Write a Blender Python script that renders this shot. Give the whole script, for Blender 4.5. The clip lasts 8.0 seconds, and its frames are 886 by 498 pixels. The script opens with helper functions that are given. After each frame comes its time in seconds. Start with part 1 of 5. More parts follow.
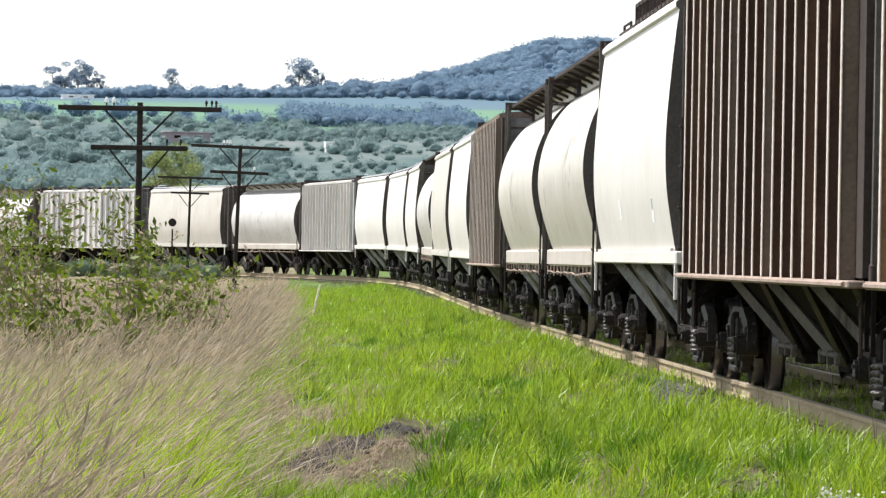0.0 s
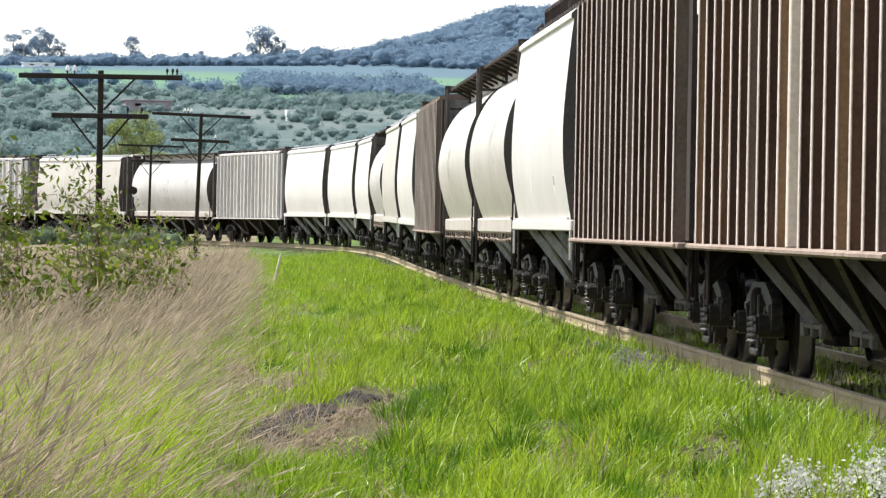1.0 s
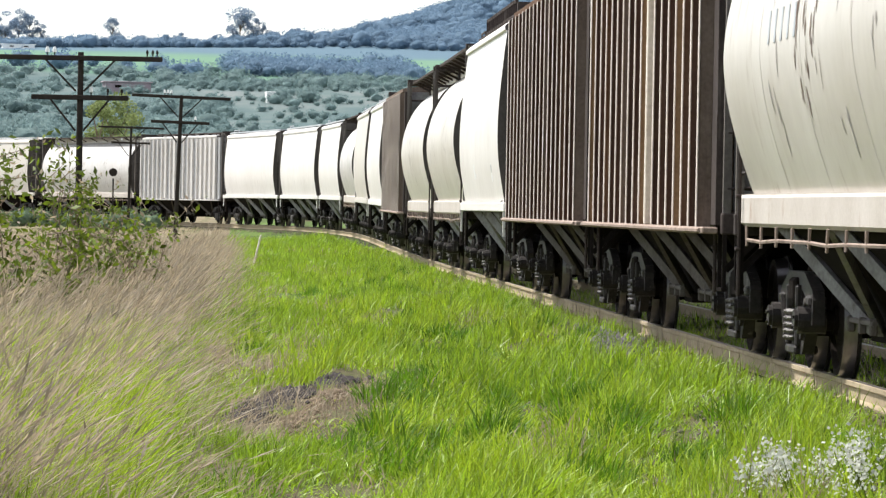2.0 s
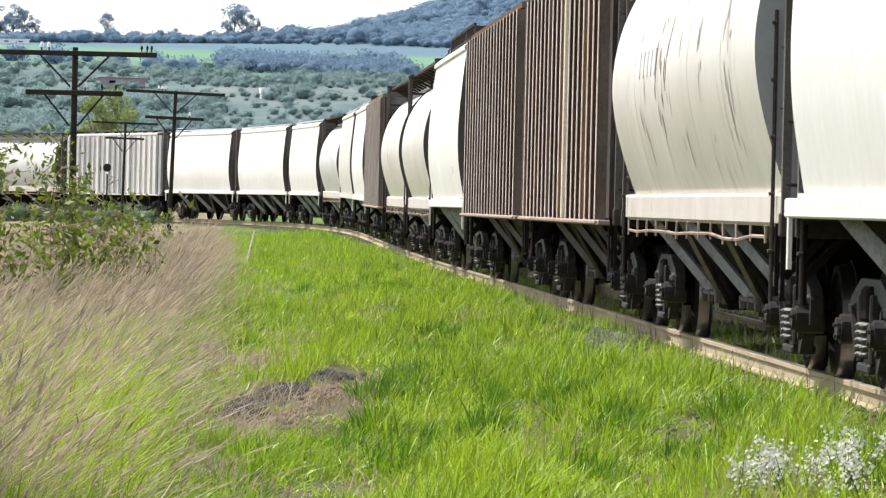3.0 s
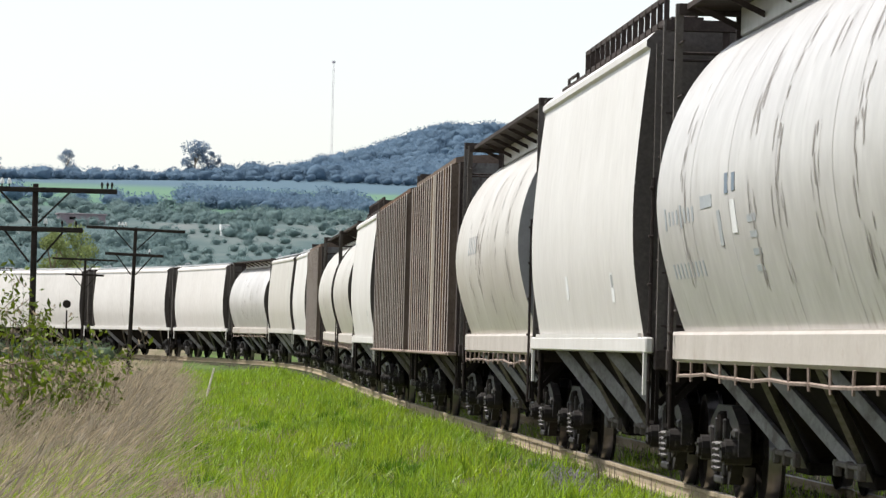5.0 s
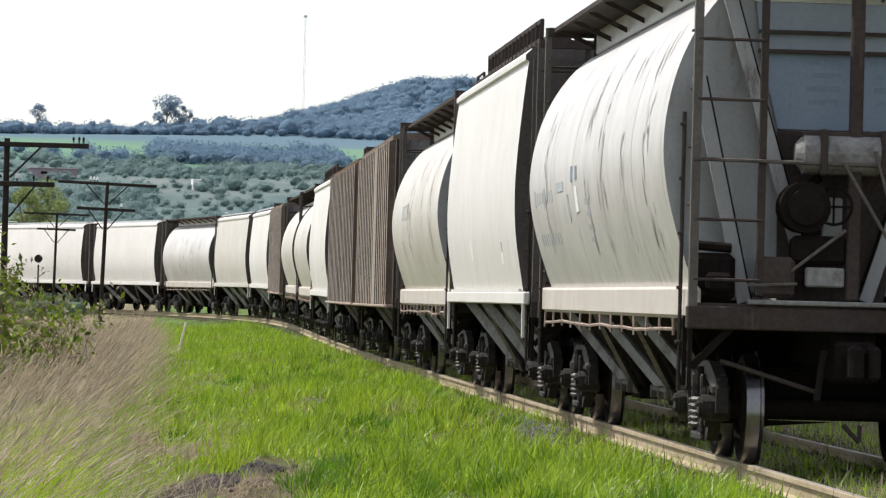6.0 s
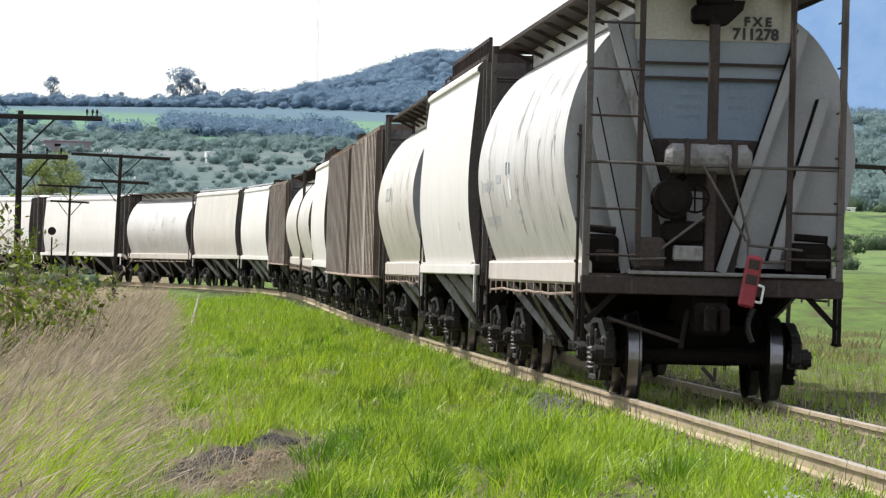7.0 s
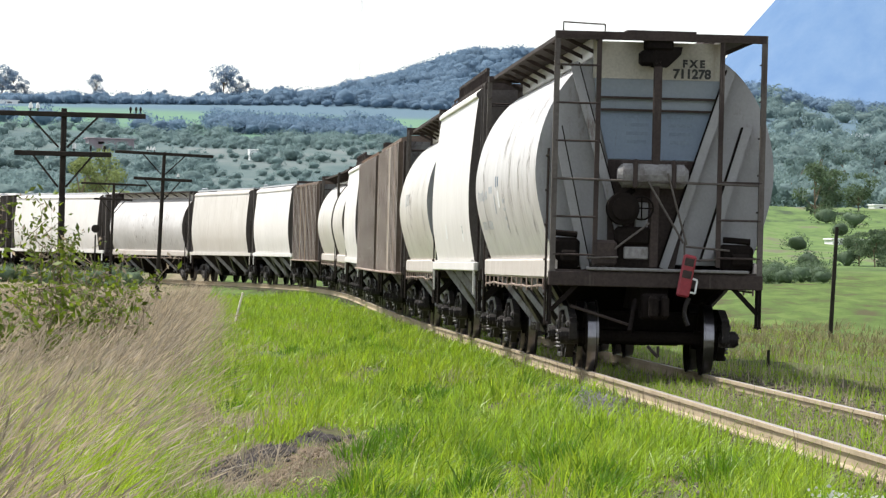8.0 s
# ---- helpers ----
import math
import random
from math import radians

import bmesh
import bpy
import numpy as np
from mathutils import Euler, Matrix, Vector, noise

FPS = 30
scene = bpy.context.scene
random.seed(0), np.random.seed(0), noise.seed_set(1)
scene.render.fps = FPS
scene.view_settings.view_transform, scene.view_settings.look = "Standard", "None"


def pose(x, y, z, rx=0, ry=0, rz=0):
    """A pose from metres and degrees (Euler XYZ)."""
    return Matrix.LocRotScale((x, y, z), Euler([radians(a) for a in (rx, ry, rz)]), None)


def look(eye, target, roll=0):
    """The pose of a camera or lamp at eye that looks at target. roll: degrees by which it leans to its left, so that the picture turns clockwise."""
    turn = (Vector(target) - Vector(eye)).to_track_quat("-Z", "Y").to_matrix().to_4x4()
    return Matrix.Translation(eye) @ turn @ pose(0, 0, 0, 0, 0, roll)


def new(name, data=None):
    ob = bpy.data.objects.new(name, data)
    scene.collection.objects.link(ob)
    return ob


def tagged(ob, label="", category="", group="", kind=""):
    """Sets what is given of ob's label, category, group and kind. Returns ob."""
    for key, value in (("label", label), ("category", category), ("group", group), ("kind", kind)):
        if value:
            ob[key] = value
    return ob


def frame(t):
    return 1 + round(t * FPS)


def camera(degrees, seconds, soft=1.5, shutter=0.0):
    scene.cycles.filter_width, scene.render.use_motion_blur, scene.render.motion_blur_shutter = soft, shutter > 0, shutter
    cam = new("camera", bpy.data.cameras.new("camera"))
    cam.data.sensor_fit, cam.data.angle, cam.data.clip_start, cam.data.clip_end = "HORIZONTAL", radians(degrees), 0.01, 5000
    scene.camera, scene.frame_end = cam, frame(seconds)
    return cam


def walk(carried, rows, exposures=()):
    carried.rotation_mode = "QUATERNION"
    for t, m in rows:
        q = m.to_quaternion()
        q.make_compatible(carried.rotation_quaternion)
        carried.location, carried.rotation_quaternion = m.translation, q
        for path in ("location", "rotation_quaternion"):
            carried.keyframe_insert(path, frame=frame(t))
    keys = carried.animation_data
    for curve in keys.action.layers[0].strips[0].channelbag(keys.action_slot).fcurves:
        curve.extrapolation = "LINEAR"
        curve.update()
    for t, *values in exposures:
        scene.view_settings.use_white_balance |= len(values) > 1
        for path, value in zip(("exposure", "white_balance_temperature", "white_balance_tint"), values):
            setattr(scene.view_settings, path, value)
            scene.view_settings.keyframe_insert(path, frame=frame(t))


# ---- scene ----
# Camera: stands beside the line, long lens, turned by hand.
cam = camera(11.124, 8.0, soft=1.3, shutter=0.12)
EYE = (0.0, 0.0, 1.3)
# seconds, yaw, pitch, roll in degrees
CAMERA_ROWS = [
    (0, 0.969, 0.106, -1),
    (0.5, 0.675, -0.134, -1),
    (1, 0.478, -0.287, -1),
    (1.5, 0.315, -0.45, -1),
    (1.7, 0.263, -0.479, -1),
    (2.8, 0.157, -0.55, -1.25),
    (3, 0.149, -0.547, -1.3),
    (3.5, 0.155, 0.512, -1.35),
    (4, 0.043, 1.33, -1.5),
    (4.5, -0.131, 1.591, -1.5),
    (5, -0.359, 1.199, -1.5),
    (5.2, -0.518, 0.768, -1.5),
    (5.7, -0.69, 0.653, -1.5),
    (6.3, -0.719, 0.546, -1.5),
    (6.5, -0.654, 0.436, -1.5),
    (7, -0.545, 0.284, -1.5),
    (7.5, -0.447, 0.164, -1.5),
    (8, 0, 0.24, -1.5),
]
EXPOSURES = [(0.0, 0.55), (1.7, 0.55), (2.8, 0.6), (3.5, 0.65), (4.5, 0.13), (5.2, 0.1), (6.5, 0.28), (8.0, 0.42)]
walk(cam, [(t, pose(*EYE, 90 + p, r, y)) for t, y, p, r in CAMERA_ROWS], EXPOSURES)

# ---- light ----
SUN_AZ = radians(-64)      # from +y towards +x
SUN_EL = radians(57)
world = bpy.data.worlds.new("sky")
scene.world = world
world.use_nodes = True
wn = world.node_tree
sky = wn.nodes.new("ShaderNodeTexSky")
sky.sky_type = "NISHITA"
sky.sun_disc = False
sky.sun_elevation = SUN_EL
sky.sun_rotation = SUN_AZ
sky.air_density, sky.dust_density, sky.ozone_density = 1.0, 1.2, 1.5
veil = wn.nodes.new("ShaderNodeMix")          # thin bright cloud over the whole sky
veil.data_type = "RGBA"
veil.inputs[0].default_value = 0.5
veil.inputs[7].default_value = (7.5, 7.5, 7.6, 1)
wn.links.new(sky.outputs["Color"], veil.inputs[6])
wn.links.new(veil.outputs[2], wn.nodes["Background"].inputs["Color"])
wn.nodes["Background"].inputs["Strength"].default_value = 0.15
sun_data = bpy.data.lights.new("sun", "SUN")
sun_data.energy, sun_data.angle, sun_data.color = 5.0, radians(0.6), (1.0, 0.965, 0.915)
sun = new("sun", sun_data)
sd = Vector((math.sin(SUN_AZ) * math.cos(SUN_EL), math.cos(SUN_AZ) * math.cos(SUN_EL), math.sin(SUN_EL)))
sun.matrix_world = look(sd * 100, (0, 0, 0))
scene.view_settings.exposure = 0.55

# ---- materials ----
def ramp(nt, fac, stops):
    n = nt.nodes.new("ShaderNodeValToRGB")
    el = n.color_ramp.elements
    while len(el) < len(stops):
        el.new(0.5)
    for e, (p, c) in zip(el, stops):
        e.position, e.color = p, (*c, 1)
    nt.links.new(fac, n.inputs[0])
    return n.outputs[0]


def noise_tex(nt, coord, scale, detail=4, stretch=(1, 1, 1), rough=0.6):
    m = nt.nodes.new("ShaderNodeMapping")
    m.inputs["Scale"].default_value = stretch
    nt.links.new(coord, m.inputs[0])
    n = nt.nodes.new("ShaderNodeTexNoise")
    n.inputs["Scale"].default_value, n.inputs["Detail"].default_value = scale, detail
    n.inputs["Roughness"].default_value = rough
    nt.links.new(m.outputs[0], n.inputs["Vector"])
    return n.outputs["Fac"]


def mix(nt, fac, a, b, mode="MIX"):
    n = nt.nodes.new("ShaderNodeMix")
    n.data_type, n.blend_type = "RGBA", mode
    for sock, v in ((n.inputs[0], fac), (n.inputs[6], a), (n.inputs[7], b)):
        if hasattr(v, "is_linked"):
            nt.links.new(v, sock)
        else:
            sock.default_value = v if isinstance(v, float) else (*v, 1)
    return n.outputs[2]


def mat(name, c1, c2, rough=0.7, metal=0.0, scale=1.5, fine=25, bump=0.15, stains=None, stain_stretch=(3, 3, 0.25),
        stain_from=0.56, island=0.0, through_light=None, spec=0.4, coord="Object", vary=0.0, grain=(1, 1, 1), fine_mix=0.35):
    """Two tones mixed at two scales, optional stains, relief, and light that passes through thin leaves."""
    m = bpy.data.materials.new(name)
    m.use_nodes = True
    nt = m.node_tree
    b = nt.nodes["Principled BSDF"]
    tc = nt.nodes.new("ShaderNodeTexCoord").outputs[coord]
    info = nt.nodes.new("ShaderNodeObjectInfo")
    add = nt.nodes.new("ShaderNodeVectorMath")
    add.operation = "ADD"
    mul = nt.nodes.new("ShaderNodeMath")
    mul.operation = "MULTIPLY"
    mul.inputs[1].default_value = 37.0
    nt.links.new(info.outputs["Random"], mul.inputs[0])
    nt.links.new(tc, add.inputs[0])
    nt.links.new(mul.outputs[0], add.inputs[1])
    co = add.outputs[0]
    big = noise_tex(nt, co, scale, 5, grain)
    small = noise_tex(nt, co, fine, 3, grain)
    col = ramp(nt, big, [(0.3, c1), (0.7, c2)])
    dark = tuple(v * 0.72 for v in c1)
    lite = tuple(min(1, v * 1.18) for v in c2)
    col = mix(nt, fine_mix, col, ramp(nt, small, [(0.3, dark), (0.7, lite)]))
    if stains:
        sf = noise_tex(nt, co, 1.6, 6, stain_stretch, 0.7)
        patch = noise_tex(nt, co, 0.55, 3)
        mm = nt.nodes.new("ShaderNodeMath")
        mm.operation = "MULTIPLY"
        nt.links.new(ramp(nt, sf, [(stain_from, (0, 0, 0)), (stain_from + 0.14, (1, 1, 1))]), mm.inputs[0])
        nt.links.new(ramp(nt, patch, [(0.4, (0.15, 0.15, 0.15)), (0.65, (1, 1, 1))]), mm.inputs[1])
        col = mix(nt, mm.outputs[0], col, stains)
    if island or vary:
        geo = nt.nodes.new("ShaderNodeNewGeometry")
        src = geo.outputs["Random Per Island"] if island else info.outputs["Random"]
        k = island or vary
        col = mix(nt, 1.0, col, ramp(nt, src, [(0, (1 - k, 1 - k, 1 - k)), (1, (1, 1, 1))]), "MULTIPLY")
    nt.links.new(col, b.inputs["Base Color"])
    b.inputs["Roughness"].default_value, b.inputs["Metallic"].default_value = rough, metal
    b.inputs["Specular IOR Level"].default_value = spec
    if bump:
        bp = nt.nodes.new("ShaderNodeBump")
        bp.inputs["Strength"].default_value, bp.inputs["Distance"].default_value = bump, 0.02
        nt.links.new(small, bp.inputs["Height"])
        nt.links.new(bp.outputs[0], b.inputs["Normal"])
    if through_light:
        tr = nt.nodes.new("ShaderNodeBsdfTranslucent")
        nt.links.new(mix(nt, 1.0, col, through_light, "MULTIPLY"), tr.inputs[0])
        sh = nt.nodes.new("ShaderNodeMixShader")
        sh.inputs[0].default_value = 0.45
        nt.links.new(b.outputs[0], sh.inputs[1])
        nt.links.new(tr.outputs[0], sh.inputs[2])
        nt.links.new(sh.outputs[0], nt.nodes["Material Output"].inputs["Surface"])
    return m


M = {
    "white": mat("white_paint_worn", (0.6, 0.57, 0.53), (0.69, 0.665, 0.63), 0.42, scale=0.7, stains=(0.44, 0.4, 0.35), stain_from=0.58, stain_stretch=(2, 1.6, 0.35), bump=0.02, spec=0.3, grain=(1, 0.7, 0.5), fine=7, fine_mix=0.16),
    "cream": mat("cream_paint_stained", (0.47, 0.435, 0.38), (0.58, 0.55, 0.5), 0.4, scale=0.8, stains=(0.28, 0.22, 0.17), stain_from=0.56, stain_stretch=(2, 2.2, 0.5), bump=0.02, spec=0.4, grain=(1, 0.8, 0.5), fine=7, fine_mix=0.12),
    "grey": mat("grey_paint_streaked", (0.43, 0.41, 0.385), (0.59, 0.57, 0.545), 0.4, scale=0.8, stains=(0.24, 0.2, 0.17), stain_from=0.57, stain_stretch=(2, 2.6, 0.6), bump=0.02, spec=0.35, grain=(1, 0.8, 0.5), fine=6, fine_mix=0.22),
    "sill": mat("stained_cream_sill", (0.4, 0.355, 0.31), (0.52, 0.475, 0.43), 0.55, scale=1.2, stains=(0.27, 0.165, 0.105), stain_from=0.57, stain_stretch=(2, 1.2, 1.2), spec=0.2, fine_mix=0.2),
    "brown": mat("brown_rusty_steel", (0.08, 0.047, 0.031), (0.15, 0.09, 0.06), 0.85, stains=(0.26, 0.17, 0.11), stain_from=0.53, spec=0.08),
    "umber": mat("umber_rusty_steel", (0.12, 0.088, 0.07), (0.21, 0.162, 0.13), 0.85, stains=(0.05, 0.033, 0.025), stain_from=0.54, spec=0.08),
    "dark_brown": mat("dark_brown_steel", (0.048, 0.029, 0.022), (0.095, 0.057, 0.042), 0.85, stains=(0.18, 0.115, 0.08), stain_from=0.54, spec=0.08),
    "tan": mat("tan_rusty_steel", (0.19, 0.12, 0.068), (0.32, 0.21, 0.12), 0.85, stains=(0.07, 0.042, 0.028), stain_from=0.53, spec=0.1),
    # Rib lips coloured pale as if in full sun, with rust stains.
    "rib": mat("sunlit_rusty_rib", (0.48, 0.41, 0.36), (0.7, 0.63, 0.57), 0.7, stains=(0.16, 0.105, 0.075), stain_from=0.6, spec=0.15),
    "flank_pale": mat("chalky_brown_steel", (0.22, 0.165, 0.135), (0.36, 0.285, 0.24), 0.85, stains=(0.08, 0.05, 0.035), stain_from=0.5, spec=0.1),
    "clod": mat("dark_soil_clod", (0.022, 0.018, 0.017), (0.06, 0.049, 0.045), 0.95, island=0.4),
    "post_grey": mat("grimy_grey_post", (0.075, 0.066, 0.06), (0.14, 0.125, 0.112), 0.75, stains=(0.045, 0.032, 0.025), stain_from=0.5, spec=0.12),
    "ghost": mat("ghost_lettering", (0.33, 0.36, 0.39), (0.42, 0.44, 0.45), 0.5),
    "crumb": mat("tan_soil_crumb", (0.17, 0.125, 0.085), (0.27, 0.21, 0.15), 0.95, island=0.4, spec=0.05),
    "board": mat("cream_number_board", (0.4, 0.375, 0.31), (0.5, 0.475, 0.4), 0.55, stains=(0.2, 0.15, 0.11), stain_from=0.56),
    "post_pale": mat("bleached_paint", (0.6, 0.52, 0.42), (0.72, 0.66, 0.57), 0.6, stains=(0.3, 0.2, 0.13)),
    "end_grey": mat("grey_end_sheet", (0.25, 0.25, 0.25), (0.33, 0.33, 0.33), 0.5, stains=(0.1, 0.07, 0.055), stain_from=0.56, stain_stretch=(4, 4, 1.2), fine_mix=0.15),
    "worn_grey": mat("worn_grey_paint", (0.15, 0.145, 0.14), (0.26, 0.255, 0.25), 0.6, scale=4, stains=(0.06, 0.042, 0.035), stain_from=0.5, stain_stretch=(3, 3, 2), spec=0.1),
    "end_dark": mat("dark_end_sheet", (0.07, 0.062, 0.056), (0.12, 0.106, 0.096), 0.75, stains=(0.045, 0.032, 0.025), spec=0.1),
    "run": mat("rust_run_on_paint", (0.2, 0.175, 0.155), (0.38, 0.35, 0.32), 0.6, scale=3),
    "blue": mat("faded_blue_panel", (0.14, 0.185, 0.245), (0.19, 0.24, 0.3), 0.5, stains=(0.09, 0.09, 0.09), stain_from=0.57, fine_mix=0.15),
    "end_blue": mat("greyed_blue_panel", (0.2, 0.235, 0.265), (0.26, 0.295, 0.32), 0.5, stains=(0.12, 0.11, 0.1), stain_from=0.57, fine_mix=0.15),
    # Iron colour lowered to hold the shade under the wagons.
    "iron": mat("shade_dark_iron", (0.008, 0.007, 0.0065), (0.02, 0.016, 0.014), 0.9, spec=0.02),
    "rust": mat("rusty_frame_steel", (0.028, 0.022, 0.02), (0.066, 0.051, 0.045), 0.8, stains=(0.19, 0.165, 0.145), stain_from=0.6, spec=0.15),
    # Near-black for truck shade; pale patches serve as dust and highlights.
    "dusty": mat("dusty_shaded_steel", (0.006, 0.005, 0.0045), (0.034, 0.028, 0.025), 0.6, 0.0, spec=0.25, scale=9, stains=(0.3, 0.27, 0.25), stain_from=0.58, stain_stretch=(5, 5, 2)),
    "spring": mat("worn_spring_steel", (0.065, 0.058, 0.053), (0.19, 0.175, 0.165), 0.55, spec=0.3),
    "tread": mat("polished_wheel_tread", (0.16, 0.155, 0.16), (0.24, 0.235, 0.245), 0.3, 1.0, bump=0),
    "rail_side": mat("tan_rail_web", (0.27, 0.215, 0.14), (0.42, 0.345, 0.24), 0.9, scale=0.8, stains=(0.14, 0.09, 0.06), spec=0.1),
    "rail_top": mat("rail_head_steel", (0.24, 0.2, 0.17), (0.36, 0.32, 0.28), 0.45, 0.3),
    "ballast": mat("brown_grey_ballast", (0.1, 0.085, 0.067), (0.22, 0.19, 0.155), 0.95, island=0.45, bump=0.3, spec=0.1),
    "gravel": mat("grey_gravel", (0.075, 0.07, 0.066), (0.19, 0.182, 0.175), 0.95, island=0.5, bump=0.3, spec=0.1),
    "tie": mat("weathered_sleeper", (0.1, 0.075, 0.055), (0.18, 0.14, 0.1), 0.9),
    "pole": mat("dark_tarred_wood", (0.018, 0.016, 0.014), (0.04, 0.034, 0.029), 0.95, scale=3, spec=0.05),
    "glass": mat("pale_insulator_glass", (0.6, 0.62, 0.6), (0.75, 0.77, 0.75), 0.2),
    "red": mat("red_lacquer", (0.19, 0.018, 0.026), (0.28, 0.03, 0.04), 0.45, stains=(0.1, 0.03, 0.03), stain_from=0.5),
    "black": mat("black_lettering", (0.03, 0.03, 0.03), (0.05, 0.05, 0.05), 0.6),
    "faint": mat("faded_lettering", (0.13, 0.17, 0.22), (0.18, 0.23, 0.28), 0.6),
    "wallw": mat("white_plaster", (0.7, 0.7, 0.68), (0.8, 0.8, 0.78), 0.8),
    "tileroof": mat("faded_red_tile", (0.24, 0.195, 0.21), (0.32, 0.26, 0.275), 0.85),
}
GREENS = {
    "blade": mat("fresh_grass", (0.21, 0.36, 0.028), (0.44, 0.62, 0.06), 0.42, island=0.65, through_light=(1.0, 1.0, 0.55), bump=0, scale=0.5, fine=3, spec=0.4),
    "dry": mat("dry_grass", (0.34, 0.285, 0.215), (0.52, 0.45, 0.355), 0.8, island=0.5, through_light=(1.0, 0.93, 0.8), bump=0, scale=0.5, fine=3, spec=0.1),
    # Tussock green is darkened for the shade of hummocks and hollows.
    "tussock": mat("tussock_shade_grass", (0.085, 0.185, 0.017), (0.2, 0.36, 0.034), 0.5, island=0.6, through_light=(0.9, 1.0, 0.4), bump=0, scale=0.5, fine=3, spec=0.25),
    "weed": mat("shrub_leaf", (0.085, 0.145, 0.022), (0.26, 0.33, 0.058), 0.45, island=0.7, through_light=(1.0, 1.0, 0.4), bump=0, spec=0.2),
    "brush": mat("withered_brush", (0.2, 0.19, 0.1), (0.34, 0.31, 0.18), 0.85, island=0.5, through_light=(1.0, 0.95, 0.8), bump=0, spec=0.05),
    "stem": mat("shrub_stem", (0.12, 0.09, 0.06), (0.2, 0.15, 0.1), 0.8),
    "flower": mat("white_petal", (0.62, 0.63, 0.56), (0.76, 0.77, 0.7), 0.7, island=0.35, through_light=(1, 1, 1), bump=0),
    "lime": mat("lime_grass", (0.3, 0.44, 0.03), (0.49, 0.62, 0.06), 0.5, island=0.5, through_light=(1.0, 1.0, 0.6), bump=0, scale=0.5, fine=3),
    # The next three leaf colours carry the blue haze of distance.
    "crown": mat("tree_leaf_hazed", (0.22, 0.3, 0.39), (0.3, 0.385, 0.48), 0.8, island=0.3, bump=0, spec=0.1, through_light=(1, 1, 1)),
    "wood": mat("hazed_woodland", (0.155, 0.235, 0.32), (0.19, 0.275, 0.36), 0.9, island=0.15, bump=0, spec=0.05, through_light=(1, 1, 1)),
    "scrub": mat("hazed_scrub", (0.165, 0.245, 0.25), (0.25, 0.335, 0.315), 0.8, island=0.25, bump=0, spec=0.05, through_light=(1, 1, 1)),
    "near_crown": mat("broad_tree_leaf", (0.11, 0.165, 0.11), (0.18, 0.245, 0.15), 0.7, island=0.5, bump=0, spec=0.1, through_light=(1, 1, 0.8)),
    "pale_crown": mat("pale_tree_leaf", (0.2, 0.26, 0.11), (0.31, 0.36, 0.16), 0.7, island=0.4, bump=0, spec=0.1, through_light=(1, 1, 0.8)),
    "mast": mat("mast_steel", (0.5, 0.4, 0.4), (0.7, 0.66, 0.66), 0.6, bump=0),
}

# ---- helpers for meshes ----
def link(name, verts, faces, material, parent=None, label="", smooth=False):
    me = bpy.data.meshes.new(name)
    me.from_pydata([tuple(v) for v in verts], [], [tuple(f) for f in faces])
    return hang(name, me, material, parent, label, smooth)


def hang(name, me, material, parent=None, label="", smooth=False):
    if material and not me.materials:
        me.materials.append(material)
    if smooth:
        me.shade_smooth()
    ob = new(name, me)
    ob.parent = parent
    if label:
        ob["label"] = label
    return ob


def part(name, bm, material, parent, label="", smooth=False):
    me = bpy.data.meshes.new(name)
    bmesh.ops.recalc_face_normals(bm, faces=bm.faces[:])
    bm.to_mesh(me)
    bm.free()
    return hang(name, me, material, parent, label, smooth)


def empty(name, m=None, parent=None):
    ob = new(name)
    ob.parent = parent
    ob.empty_display_size = 0.2
    if m:
        ob.matrix_basis = m
    return ob


def box(bm, c, s, rot=None, bevel=0.0):
    m = Matrix.Translation(c)
    if rot is not None:
        m = m @ rot
    r = bmesh.ops.create_cube(bm, size=1, matrix=m @ Matrix.Diagonal((*s, 1)))
    if bevel:
        es = {e for v in r["verts"] for e in v.link_edges}
        bmesh.ops.bevel(bm, geom=list(es), offset=bevel, segments=1, affect="EDGES")


def rod(bm, a, b, r, n=6, r2=None):
    a, b = Vector(a), Vector(b)
    d = b - a
    m = Matrix.Translation((a + b) / 2) @ d.to_track_quat("Z", "Y").to_matrix().to_4x4()
    bmesh.ops.create_cone(bm, cap_ends=True, segments=n, radius1=r, radius2=r if r2 is None else r2, depth=d.length, matrix=m)


def bar(bm, a, b, w, t):
    """A flat bar from a to b, w wide and t thick."""
    a, b = Vector(a), Vector(b)
    d = b - a
    rot = d.to_track_quat("Z", "X").to_matrix().to_4x4()
    box(bm, (a + b) / 2, (w, t, d.length), rot)


def smooth_step(a, b, x):
    t = np.clip((x - a) / (b - a), 0, 1)
    return t * t * (3 - 2 * t)


# ---- the line: straight, then a spiral into a left-hand curve ----
LINE_X, LINE_Y, LINE_H = 2.776, 58.32, radians(2.854)
CURVE_AT, CURVE_R, SPIRAL = 95.7, 142.3, 72.3
_s = np.arange(-160.0, 340.0, 0.25)
_h = LINE_H + np.cumsum(np.clip((_s - CURVE_AT) / SPIRAL, 0, 1) / CURVE_R) * 0.25
_x = np.cumsum(-np.sin(_h)) * 0.25
_y = np.cumsum(np.cos(_h)) * 0.25
_x += LINE_X - np.interp(0, _s, _x)
_y += LINE_Y - np.interp(0, _s, _y)
_z = 0.35 * smooth_step(40, 150, _s)


def on_line(s):
    """Place on the middle of the line at rail-top height, and its heading, s metres on from the reference point."""
    return (float(np.interp(s, _s, _x)), float(np.interp(s, _s, _y)), float(np.interp(s, _s, _z))), float(np.interp(s, _s, _h))


